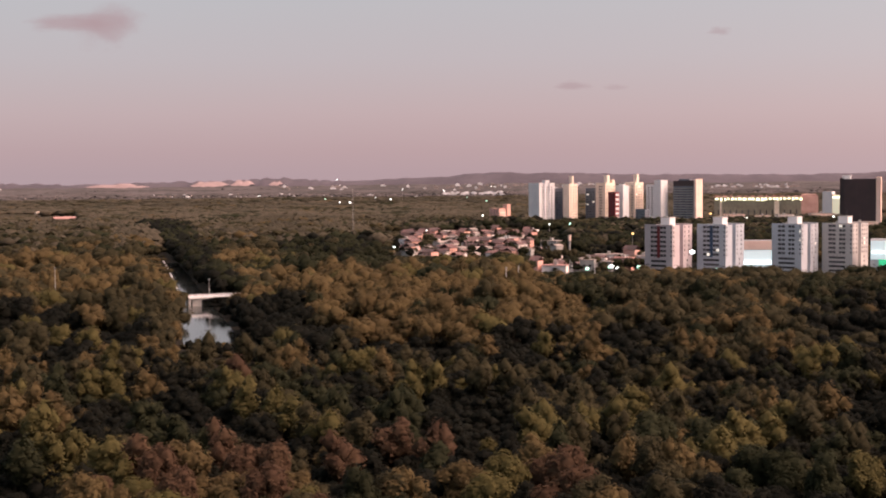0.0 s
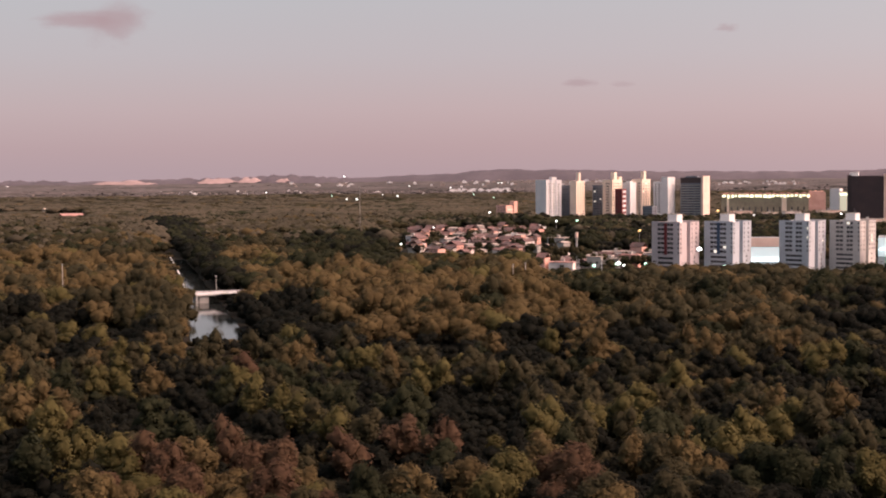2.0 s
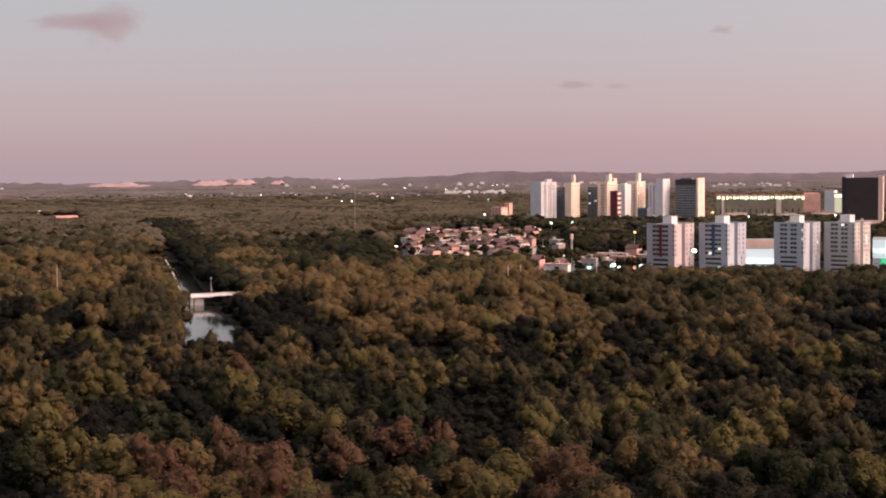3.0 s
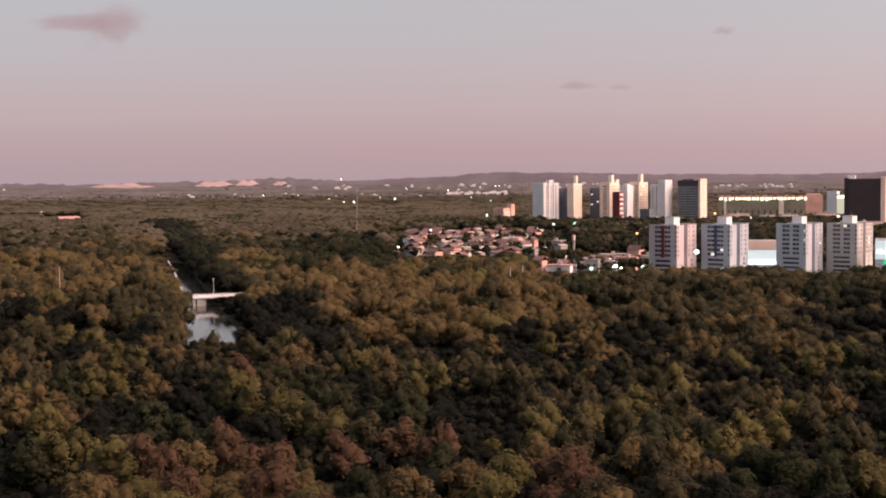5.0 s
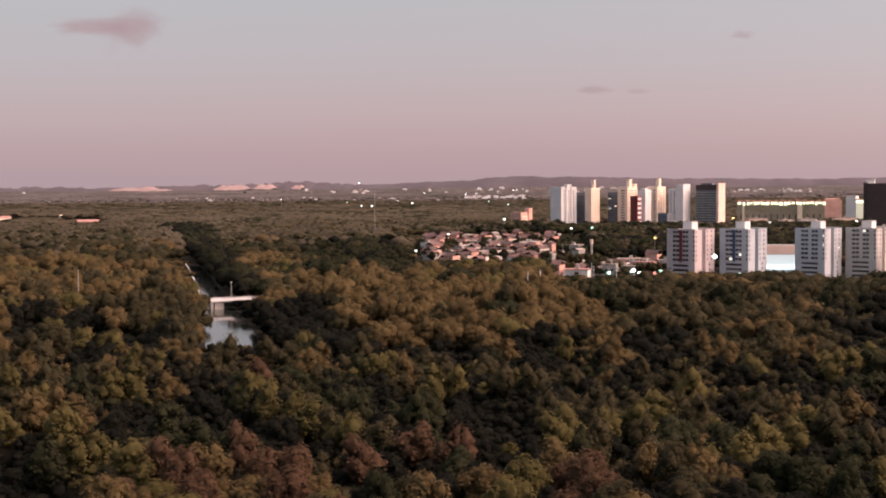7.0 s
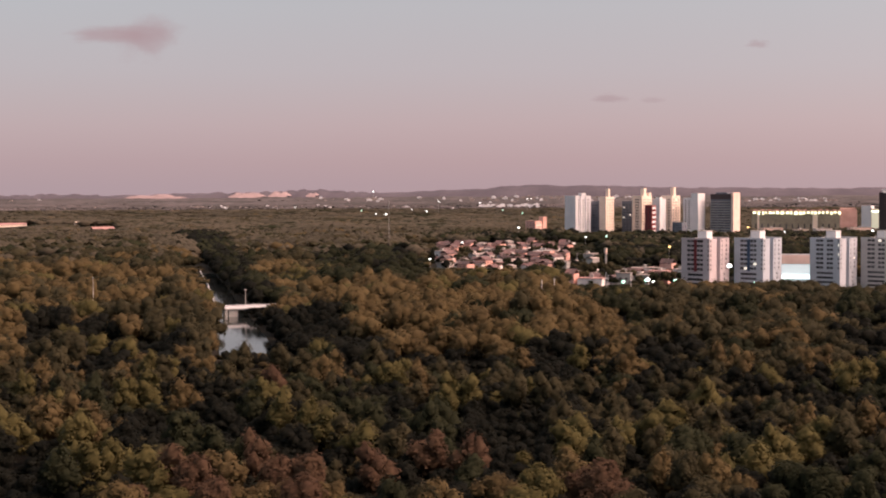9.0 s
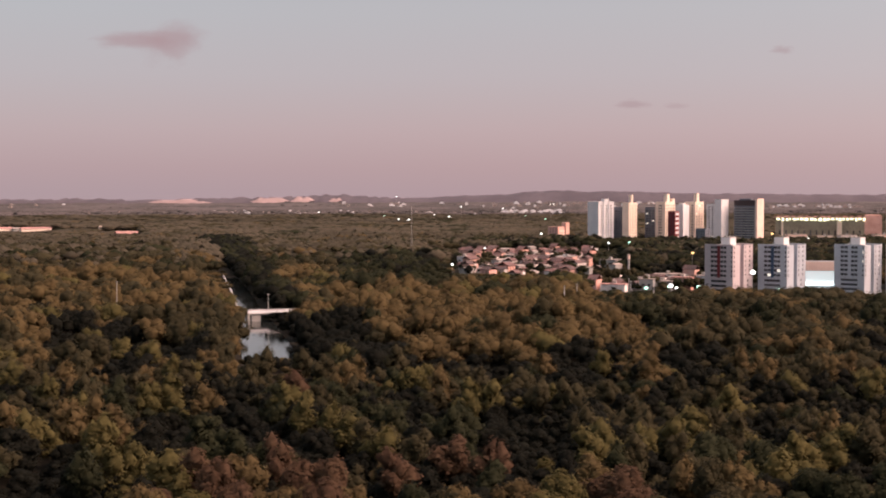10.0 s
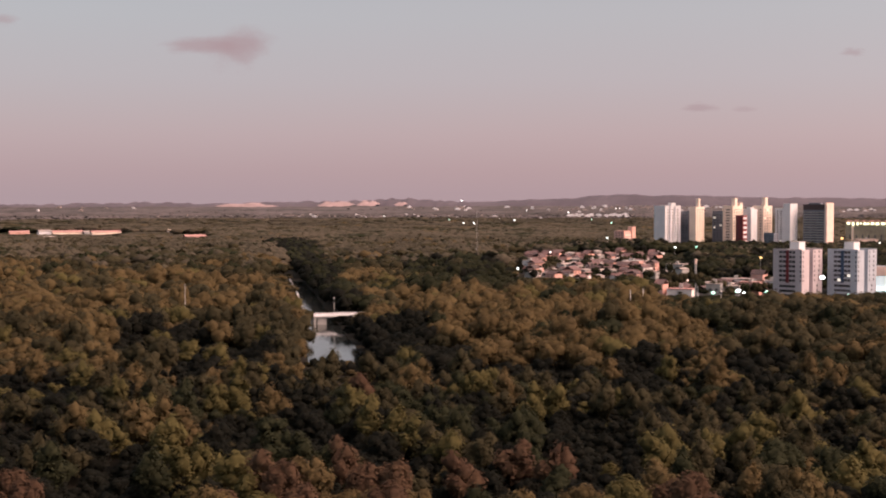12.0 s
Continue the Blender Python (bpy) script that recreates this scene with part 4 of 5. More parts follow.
def far_towers(rng):
    def tower(slope, ahead, turn, label):
        x, y = plan(slope, ahead)
        return thing("tower_block", label, "building", x, y, 0, turn, "group of towers beyond the houses")
    t = tower(0.0725, 1800, -60, "tall white residential tower with plain sides")
    slab("wall", t, -13, 13, -11, 13, 57.5, M_WHITE, rng, 0, 3, 3.6, share=0.3)
    part("lift_housing", boxes((6, 13, -2, 5, 56.9, 61)), M_WHITE, t)
    for k in (-12.0, -4.0, 4.0):
        part("rib", boxes((13.004, 14.0, k, k + 1.6, 0, 57.5)), M_WHITE, t)
    t = tower(0.0918, 1800, -38, "cream tower with a tall stair core and a dark flank")
    slab("wall", t, -19, 0, -6, 12, 50, M_SLATE, rng, 4, 0, 3.3, share=0.7)
    slab("wing", t, 0.01, 10, -10, 10, 56, M_CREAM, rng, 0, 3, 3.6)
    part("stair_core", boxes((5, 9, -2, 2, 55.4, 66.5)), M_CREAM, t)
    t = tower(0.1185, 1810, -38, "cream tower with stepped roof and a dark glazed flank")
    slab("wall", t, -24, -4, -6, 10, 50, M_SLATE, rng, 4, 0, 3.3, share=0.7)
    slab("wing", t, -3.99, 11, -13, 12, 57, M_CREAM, rng, 1, 4, 3.6)
    part("stair_core", boxes((3, 8, -3, 3, 56.4, 67)), M_CREAM, t)
    part("lift_housing", boxes((6, 11, 5, 11, 56.4, 61)), M_CREAM, t)
    t = tower(0.1262, 1765, -35, "dark maroon tower beside cream towers")
    slab("wall", t, -5, 5, -6, 6, 45, M_MAROON, rng, 2, 2, 3.2)
    for k in range(7):
        part("white_panel", boxes((5.004, 5.4, -4.4, 4.4, 4 + 6 * k, 7 + 6 * k)), M_WHITE, t)
    t = tower(0.1325, 1800, -42, "plain white tower with a windowless bright side")
    slab("wall", t, -6, 6, -7, 7, 53, M_WHITE, rng, 0, 0)
    part("lift_housing", boxes((-3, 3, -3, 3, 52.4, 55)), M_WHITE, t)
    t = tower(0.1408, 1815, -38, "cream tower with a tall stair core")
    slab("wall", t, -8, 8, -10, 12, 57, M_CREAM, rng, 2, 3, 3.6)
    part("stair_core", boxes((2, 6.5, -3, 3, 56.4, 68)), M_CREAM, t)
    t = tower(0.1475, 1720, -38, "low slate-blue block in front of the towers")
    slab("wall", t, -7, 7, -6, 6, 24, M_SLATE, rng, 4, 2, 3.0, share=0.6)
    t = tower(0.1588, 1800, -40, "pale grey tower in two stepped wings")
    slab("wall", t, -13, -1, -8, 8, 54, M_WHITE, rng, 2, 2, 3.0)
    slab("wing", t, -0.99, 9, -8, 10, 60, M_WHITE, rng, 0, 0)
    t = tower(0.1810, 1790, -36, "dark slate office tower with a white end wall")
    slab("wall", t, -17, 13, -9, 9, 52, M_SLATE, rng, 3, 0, 3.3, share=0.8, lit=0.0)
    for k in range(14):
        part("floor_band", boxes((-17.2, 12.9, -9.35, -9.004, 5.6 + 3.3 * k, 6.6 + 3.3 * k)), M_CONCRETE, t, "pale band between two floors")
    part("dark_top", boxes((-17, 13, -9.2, 9, 52.004, 59)), M_BLACK, t)
    part("end_wall", boxes((13.01, 16, -10, 10, 0, 61)), M_PALEPINK, t)
    part("lift_housing", boxes((-12, 4, -4, 4, 59.004, 61)), M_SLATE, t)
    t = tower(0.3080, 1500, -20, "broad black-clad office tower with a white lift housing")
    slab("wall", t, -17, 17, -12, 12, 61, M_BLACK, rng, 0, 0)
    for k in range(9):
        part("mullion", boxes((-16.4 + 4 * k, -15.6 + 4 * k, -12.25, -12.004, 2, 60)), M_BLACK, t)
    part("dark_flank", boxes((-21.5, -17.01, -10, 12, 0, 62)), M_BLACK, t)
    part("lift_housing", boxes((-19, -10, -8, 4, 60.4, 65)), M_WHITE, t)
    part("end_wall", boxes((17.01, 22, -12.5, 12.5, 0, 63)), M_PALEPINK, t)
    t = tower(0.286, 1850, -30, "white block with a brightly lit upper floor")
    slab("wall", t, -9, 4, -8, 8, 42, M_WHITE, rng, 0, 2)
    slab("wing", t, 4.01, 21, -8, 8, 38, M_CREAM, rng, 3, 2)
    part("lit_band", boxes((4.6, 20.2, -8.5, -8.01, 33, 36)), LAMP["warm"], t, "bright light band along the top")
    # light on this wing's front is the panel's own glow
    part("glow_front", boxes((4.6, 20.2, -8.3, -8.01, 12, 32.9)), LAMP["warm_front"], t, "pale front panel glowing in place of floodlight")
    x, y = plan(0.0418, 1740)
    s = thing("salmon_building", "salmon-pink low apartment building among dark trees", "building", x, y, 0, -38)
    slab("wall", s, -9, 6, -9, 6, 26, M_PINKWALL, rng, 3, 0, 3.0)
    for k in range(6):
        part("balcony", boxes((6.004, 6.9, -8.6, 5.6, 2.2 + 3.4 * k, 4.3 + 3.4 * k)), M_PALEPINK, s, "pale pink balcony front")
    part("stair_tower", boxes((1.5, 8, 6.01, 13.5, 0, 31)), M_PINKWALL, s)


def long_hall(rng):
    x, y = plan(0.237, 2000)
    e = thing("long_hall", "long grey-green hall with a row of floodlights under its roof", "building", x, y, 0, -12)
    block(e, rect(-72, 52, -20, 20), 0, 33, M_HALL, {0: (even_cols(124, 14, 0.22, 2), [(3, 14)])}, rng, 0.0)
    block(e, rect(52.01, 76, -20, 20), 0, 34, M_PINKWALL, {}, rng, 0, "end_wing")
    part("end_roof", boxes((54, 74, -18, 18, 33.5, 36.5)), M_PINKWALL, e)
    part("roof_edge", boxes((-73, 52, -23.5, -20.01, 32.6, 33.6)), M_PINKWALL, e)
    for k in range(12):
        a = -70 + 10.2 * k
        part("roof_hood", boxes((a, a + rng.uniform(4, 7), -22, -16, 33.604, 34.8)), M_PINKWALL, e)
    a = -70.5
    while a < 50:
        w, d = rng.uniform(2.2, 5.0), rng.uniform(2.0, 4.4)
        part("floodlight", boxes((a, a + w, -22.6, -21.6, 31.8 - d, 31.8)), LAMP["flood"], e)
        a += w + rng.uniform(1.2, 3.4)
    # cream panels put on for the streaks of light down the wall
    for a, w in ((-64.0, 3.0), (14.0, 7.0)):
        part("light_streak", boxes((a, a + w, -20.5, -20.01, 5, 28)), M_CREAM, e, "pale strip standing for a streak of floodlight")


def lit_shops(rng):
    x, y = plan(0.232, 905)
    e = thing("supermarket", "white supermarket with a pink fascia and a bright glowing front", "building", x, y, 0, -6)
    block(e, rect(-14, 14, -10, 10), 0, 24, M_WHITE, {}, rng)
    part("fascia", boxes((-14.3, 14.3, -10.4, -10.01, 18.5, 24.3)), M_PALEPINK, e)
    # self-glowing panel instead of lamps shining on the wall
    part("glow_front", boxes((-13.6, 13.6, -10.3, -10.01, 11.2, 18)), LAMP["facade"], e, "pale front panel glowing in place of floodlight")
    part("light_band", boxes((-13.2, 12.6, -11.2, -10.31, 8.8, 11.0)), LAMP["front"], e, "row of bright white lights")
    x, y = plan(0.331, 850)
    e = thing("filling_station", "glowing shop front with a green band", "building", x, y, 0, -20)
    block(e, rect(-12, 12, -8, 8), 0, 27, M_WHITE, {}, rng)
    part("glow_front", boxes((-12, 12, -8.4, -8.01, 14.6, 26)), LAMP["facade"], e, "pale panel glowing in place of floodlight")
    part("light_band", boxes((-11, 11, -9.0, -8.41, 18.6, 19.6)), LAMP["white"], e, "row of bright white lights")
    part("green_band", boxes((-7, 12, -8.4, -8.01, 2, 14.5)), LAMP["sign"], e, "green lit band")


def house_proto(k, rng):
    """A small house of rendered walls, with a pitched tile or flat sheet roof, a door and windows."""
    w, d = rng.uniform(7, 11), rng.uniform(8, 12)
    h = 3.4 if k % 2 else 6.4
    wall = [M_HOUSE, M_HOUSE, M_PINKWALL, M_HOUSE, M_CONCRETE, M_HOUSE][k % 6]
    roof = [M_TILE, M_SHEET, M_TILE, M_TILE, M_SHEET, M_TILE][k % 6]
    e = thing("house", ["white two-storey house with a terracotta tile roof", "cream house with a weathered sheet roof", "salmon two-storey house with a terracotta tile roof",
                        "low white house with a terracotta tile roof", "grey rendered two-storey house with a sheet roof", "cream house with a terracotta tile roof"][k % 6],
              "house", 0, 0, 0, 0, "houses of the low neighbourhood")
    bm = bmesh.new()
    spots = []
    rows = [(0.9, 2.1)] + ([(4.0, 5.2)] if h > 4 else [])
    for i, (a, b) in enumerate(zip(rect(-w / 2, w / 2, -d / 2, d / 2), rect(-w / 2, w / 2, -d / 2, d / 2)[1:] + [(-w / 2, -d / 2)])):
        n = 2 if i in (0, 1) else 0
        length = w if i % 2 == 0 else d
        spots += facade(bm, a, b, 0, h, even_cols(length, n, 0.32) if n else (), rows if n else (), 0.2)
    part("wall", bm, wall, e)
    for mid, turn, ww, hh in spots:
        ob = new("window", pane_mesh(ww, hh, False))
        ob.parent = e
        ob.matrix_basis = pose(mid.x, mid.y, mid.z, 0, 0, turn)
    part("door", boxes((-0.5, 0.5, -d / 2 - 0.06, -d / 2 - 0.004, 0, 2.1)), M_DOOR, e)
    bm = bmesh.new()
    o, rise = 0.5, (0.24 * w if roof is M_TILE else 0.08 * w)
    pts = [(-w / 2 - o, h - 0.1), (0, h + rise), (w / 2 + o, h - 0.1), (w / 2 + o, h + 0.12), (0, h + rise + 0.25), (-w / 2 - o, h + 0.12)]
    ends = [[bm.verts.new((x, s * (d / 2 + o), z)) for x, z in pts] for s in (-1, 1)]
    for i in range(6):
        bm.faces.new((ends[0][i], ends[0][(i + 1) % 6], ends[1][(i + 1) % 6], ends[1][i]))
    bm.faces.new(ends[0][::-1])
    bm.faces.new(ends[1])
    bmesh.ops.recalc_face_normals(bm, faces=bm.faces)
    part("roof", bm, roof, e)
    bm = boxes((-w / 2 + 0.02, w / 2 - 0.02, -d / 2 + 0.02, -d / 2 + 0.2, h - 0.15, h + 0.02))
    part("gable", bm, wall, e)
    return e


def neighbourhood(rng):
    protos = [house_proto(k, rng) for k in range(9)]
    first = [True] * 9
    spots, homes = [], []
    for y in np.arange(1105, 1540, 17.0):
        for x in np.arange(-0.023 * y, 0.064 * y, 13.5):
            spots.append((x + rng.uniform(-4, 4), y + rng.uniform(-6, 6), 0.64))
    for y in np.arange(950, 1280, 19.0):
        for x in np.arange(0.070 * y, 0.150 * y, 15.0):
            spots.append((x + rng.uniform(-2, 2), y + rng.uniform(-3, 3), 0.34))
    for x, y, p in spots:
        k, r = int(rng.integers(0, 9)), rng.random()
        if x / y > 0.09 and y > 1080:
            continue
        if r > p:
            continue
        m = pose(x, y, 0, 0, 0, -38 + rng.choice([0, 90, 180, 270]) + rng.uniform(-9, 9)) @ Matrix.Diagonal((rng.uniform(0.7, 1.25), rng.uniform(0.7, 1.3), rng.uniform(0.9, 1.3), 1))
        if first[k]:
            protos[k].matrix_basis = m
            first[k] = False
        else:
            copy_thing(protos[k], m)
        homes.append((x, y))
    return homes


def garden_trees(rng, homes):
    """Single dark trees between the houses."""
    protos = []
    for kind in ("green", "mangrove", "olive", "green"):
        tri, nrm = leafy_crown(rng, 7, 4.2, 9.5, 1, 0.5, 220)
        stem = np.array([[(0.3, 0, -0.3), (-0.15, 0.26, -0.3), (0, 0, 6)], [(-0.15, 0.26, -0.3), (-0.15, -0.26, -0.3), (0, 0, 6)], [(-0.15, -0.26, -0.3), (0.3, 0, -0.3), (0, 0, 6)]])
        out = stem * np.array([1, 1, 0]) + np.array([0, 0, 0.01])
        protos.append((kind, np.concatenate([tri, stem]), np.concatenate([nrm, out / np.linalg.norm(out, axis=2)[:, :, None]])))
    taken = np.array(homes)
    grown = {kind: ([], []) for kind in ("green", "mangrove", "olive")}
    for u0, u1, y0, y1, n in ((-0.034, 0.066, 1090, 1550, 150), (0.068, 0.092, 950, 1280, 26), (0.092, 0.150, 945, 1080, 26)):
        for _ in range(n):
            y = rng.uniform(y0, y1)
            x = rng.uniform(u0, u1) * y
            if np.hypot(taken[:, 0] - x, taken[:, 1] - y).min() < 8.5:
                continue
            kind, tri, nrm = protos[int(rng.integers(0, 4))]
            w = rng.uniform(0.8, 1.35)
            grown[kind][0].append(tri * np.array([w, w, rng.uniform(0.7, 1.15)]) + np.array([x, y, 0]))
            grown[kind][1].append(nrm)
    for kind, (tris, nrms) in grown.items():
        me = foliage_mesh("garden_trees", np.concatenate(tris), np.concatenate(nrms), M_LEAF[kind])
        tagged(new("garden_trees", me), "scattered " + kind + " garden trees between the houses", "trees", kind="stuff")


def bridge():
    x, y = -127.0, 733.0
    e = thing("bridge", "low pale concrete footbridge over the river", "bridge", x, y, 0, 24)
    part("deck", boxes((-12, 18, -2.6, 2.6, 4.4, 5.1)), M_WHITE, e)
    for s in (-1, 1):
        part("kerb", boxes((-12, 18, s * 2.45 - 0.16, s * 2.45 + 0.16, 5.104, 5.5)), M_WHITE, e)
        rail = part("railing", boxes((-12, 18, s * 2.45 - 0.07, s * 2.45 + 0.07, 6.05, 6.25)), M_WHITE, e)
        for k in range(15):
            part("baluster", boxes((-11.9 + 2.05 * k, -11.75 + 2.05 * k, s * 2.45 - 0.06, s * 2.45 + 0.06, 5.504, 6.046)), M_WHITE, rail)
    part("beam", boxes((-12, 18, -1.6, 1.6, 3.7, 4.396)), M_CONCRETE, e)
    part("pier", boxes((-9.6, -4.6, -1.6, 1.6, -0.5, 3.696)), M_CONCRETE, e)
    for a, b in ((-12, -10.6), (16, 18)):
        part("abutment", boxes((a, b, -2.4, 2.4, -0.5, 3.696)), M_CONCRETE, e)
    bm = bmesh.new()
    tube(bm, (0.8, 2.9, 4.0), (0.8, 2.9, 14.0), 0.2, 0.14, 8)
    post = part("lamp_post", bm, M_CONCRETE, e, "slim pale lamp post beside the railing")
    part("post_cap", boxes((0.2, 1.4, 2.7, 3.1, 14.0, 14.5)), M_STEEL, post)
    return e


def embankment():
    """A low pale strip added along the river's far left bank, in place of the water's bright gleam."""
    ys = np.arange(800, 1135, 15.0)
    bm = bmesh.new()
    ring = []
    for y in ys:
        x = float(river_x(y) - river_half(y)) - 0.4
        ring.append([bm.verts.new(p) for p in ((x, y, -0.3), (x, y, 1.0), (x - 0.7, y, 1.1), (x - 0.7, y, -0.3))])
    for p, q in zip(ring, ring[1:]):
        for i in range(3):
            bm.faces.new((p[i], q[i], q[i + 1], p[i + 1]))
    bmesh.ops.recalc_face_normals(bm, faces=bm.faces)
    ob = new("embankment", mesh_of("embankment", bm, M_WHITE))
    tagged(ob, "low pale strip added for the river's bright gleam", "embankment", kind="structure")


def street_lamp(x, y, top, colour, radius, label, z=0.0):
    e = thing("street_lamp", label, "street lamp", x, y, z)
    bm = bmesh.new()
    tube(bm, (0, 0, -0.3), (0, 0, top), 0.16, 0.09, 8)
    part("pole", bm, M_STEEL, e)
    bm = bmesh.new()
    tube(bm, (0, 0, top - 0.1), (0, -1.2, top + 0.3), 0.07, 0.06, 6)
    part("arm", bm, M_STEEL, e)
    bm = bmesh.new()
    bmesh.ops.create_uvsphere(bm, u_segments=12, v_segments=8, radius=radius)
    bmesh.ops.scale(bm, vec=(1, 1, 0.75), verts=bm.verts)
    bmesh.ops.translate(bm, vec=(0, -1.2, top + 0.2), verts=bm.verts)
    part("lamp_head", bm, LAMP[colour], e)
    return e


def pole(slope, ahead, top, label, mat=M_WHITE):
    x, y = plan(slope, ahead)
    e = thing("pole", label, "pole", x, y)
    bm = bmesh.new()
    tube(bm, (0, 0, -0.3), (0, 0, top), 0.24, 0.18, 8)
    part("shaft", bm, mat, e)
    part("cap", boxes((-0.45, 0.45, -0.3, 0.3, top, top + 0.5)), M_STEEL, e)


rng_b = random.Random(4)
near_block(0.1665, 848, M_MAROON, "pinkish white apartment block with a maroon stripe between its windows", rng_b, M_BLOCK_PINK)
near_block(0.2050, 856, M_NAVY, "bluish white apartment block with a blue stripe between its windows", rng_b, M_BLOCK_BLUE)
near_block(0.2600, 866, None, "pale grey-blue apartment block with a plain front", rng_b, M_BLOCK)
near_block(0.2970, 874, None, "cream white apartment block with a sunlit windowed end wall", rng_b, M_BLOCK_CREAM, True)
far_towers(rng_b)
long_hall(rng_b)
lit_shops(rng_b)
garden_trees(np.random.default_rng(14), neighbourhood(np.random.default_rng(12)))
bridge()
embankment()
for slope, ahead, top, colour, radius in (
        (-0.0758, 2700, 14, "white", 1.4), (-0.0683, 2700, 13.5, "white", 1.8), (-0.0383, 2900, 13, "white", 1.7),
        (0.1400, 1090, 21, "amber", 1.0), (0.0942, 1500, 14, "green", 1.5), (0.1838, 835, 20.7, "white", 1.6),
        (0.1445, 925, 5.5, "green", 1.3), (0.1062, 930, 4.2, "green", 1.3), (0.1243, 930, 5.8, "white", 1.5), (0.1285, 930, 4.3, "white", 1.1), (0.1225, 930, 5.2, "green", 0.8), (0.0787, 1500, 13.7, "white", 1.1),
        (0.2025, 800, 12.6, "green", 0.8), (0.2608, 800, 8, "white", 0.6), (-0.0360, 1100, 11.3, "white", 0.9), (-0.012, 1480, 9, "white", 0.9), (0.1975, 1690, 18, "amber", 1.4), (0.2240, 1690, 12, "white", 1.3), (0.2730, 1690, 13, "white", 1.2),
        (0.2880, 1690, 13, "white", 1.4), (-0.135, 2900, 22, "white", 1.1), (-0.0295, 2900, 34, "white", 1.1), (0.036, 3000, 36, "white", 1.1), (0.0385, 3000, 36, "white", 1.0), (0.0295, 1700, 18.0, "white", 1.2), (-0.0866, 2850, 16, "green", 1.2), (0.0179, 2950, 13.5, "green", 1.1), (0.0324, 2850, 9.5, "green", 1.4), (0.0010, 3280, 19, "white", 1.4), (-0.0494, 2950, 15, "white", 0.8), (-0.0775, 4200, 29, "white", 2.0)):
    x, y = plan(slope, ahead)
    street_lamp(x, y, top, colour, radius, "tall street lamp with a glowing " + colour + " head", float(land_z(x, y)))
pole(-0.287, 690, 24, "tall pale pole rising out of the wood", M_CONCRETE)
pole(0.0557, 735, 19.7, "pale light pole at the edge of the wood")
pole(0.0465, 735, 18.9, "pale light pole at the edge of the wood")


def distant_town(rng):
    """Low buildings so far off that they only speckle the land."""
    white, tiled = bmesh.new(), bmesh.new()
    for u0, u1, y0, y1, n in ((-0.004, 0.052, 3300, 3440, 48), (-0.22, -0.16, 3260, 3450, 26), (-0.16, -0.08, 3250, 3450, 26), (0.195, 0.262, 3490, 3700, 40), (-0.33, -0.22, 3250, 3300, 3), (-0.08, 0.0, 3250, 3400, 10),
                              (0.0, 0.13, 3600, 4150, 70), (-0.13, 0.0, 3700, 4150, 22), (-0.45, -0.30, 3400, 3900, 8)):
        for _ in range(n):
            y = rng.uniform(y0, y1)
            x = rng.uniform(u0, u1) * y
            w, d, h = rng.uniform(2.5, 8), rng.uniform(3, 7), rng.uniform(3, 7)
            h += 8.0 if y > 3480 else (4.5 if u0 > -0.01 else 2.0)
            z = float(land_z(x, y))
            bm = white if rng.random() < (0.75 if y < 3450 and u0 > -0.01 else 0.4) else tiled
            box(bm, x - w, x + w, y - d, y + d, z - 1, z + h)
            box(bm, x - w * 0.5, x + w * 0.4, y - d * 0.6, y + d * 0.6, z + h, z + h + 2)
    tagged(new("distant_town", mesh_of("distant_town", white, M_WHITE)), "scatter of far white low buildings", "town", kind="stuff")
    tagged(new("distant_town", mesh_of("distant_town", tiled, M_SHEET)), "scatter of far grey-brown buildings", "town", kind="stuff")


def shed(slope, ahead, w, d, h, wall, roof, label):
    x, y = plan(slope, ahead)
    e = thing("shed", label, "shed", x, y, float(land_z(x, y)), 34, "long sheds at the wood's far side")
    part("wall", boxes((-w / 2, w / 2, -d / 2, d / 2, -1, h)), wall, e)
    bm = bmesh.new()
    pts = [(-d / 2 - 0.6, h), (0, h + d * 0.16), (d / 2 + 0.6, h), (d / 2 + 0.6, h + 0.3), (0, h + d * 0.16 + 0.4), (-d / 2 - 0.6, h + 0.3)]
    ends = [[bm.verts.new((s * (w / 2 + 0.6), yy, z + 0.004)) for yy, z in pts] for s in (-1, 1)]
    for i in range(6):
        bm.faces.new((ends[0][i], ends[0][(i + 1) % 6], ends[1][(i + 1) % 6], ends[1][i]))
    bm.faces.new(ends[0])
    bm.faces.new(ends[1][::-1])
    bmesh.ops.recalc_face_normals(bm, faces=bm.faces)
    part("roof", bm, roof, e)
    part("gate", boxes((-2, 2, -d / 2 - 0.1, -d / 2 - 0.004, 0, 4)), M_DOOR, e)


def radio_mast(slope, ahead, top):
    x, y = plan(slope, ahead)
    e = thing("radio_mast", "slender steel lattice radio mast above the trees", "mast", x, y)
    feet = [(1.3 * math.cos(q), 1.3 * math.sin(q)) for q in (0.5, 2.6, 4.7)]
    for fx, fy in feet:
        bm = bmesh.new()
        tube(bm, (fx, fy, -0.3), (fx * 0.35, fy * 0.35, top), 0.08, 0.05, 6)
        part("leg", bm, M_STEEL, e)
    for k in range(10):
        bm = bmesh.new()
        for i in range(3):
            a, b = feet[i], feet[(i + 1) % 3]
            s0, s1 = 1 - 0.65 * k / 10, 1 - 0.65 * (k + 1) / 10
            tube(bm, (a[0] * s0, a[1] * s0, top * k / 10), (b[0] * s1, b[1] * s1, top * (k + 1) / 10), 0.035, 0.035, 4)
        part("brace", bm, M_STEEL, e)


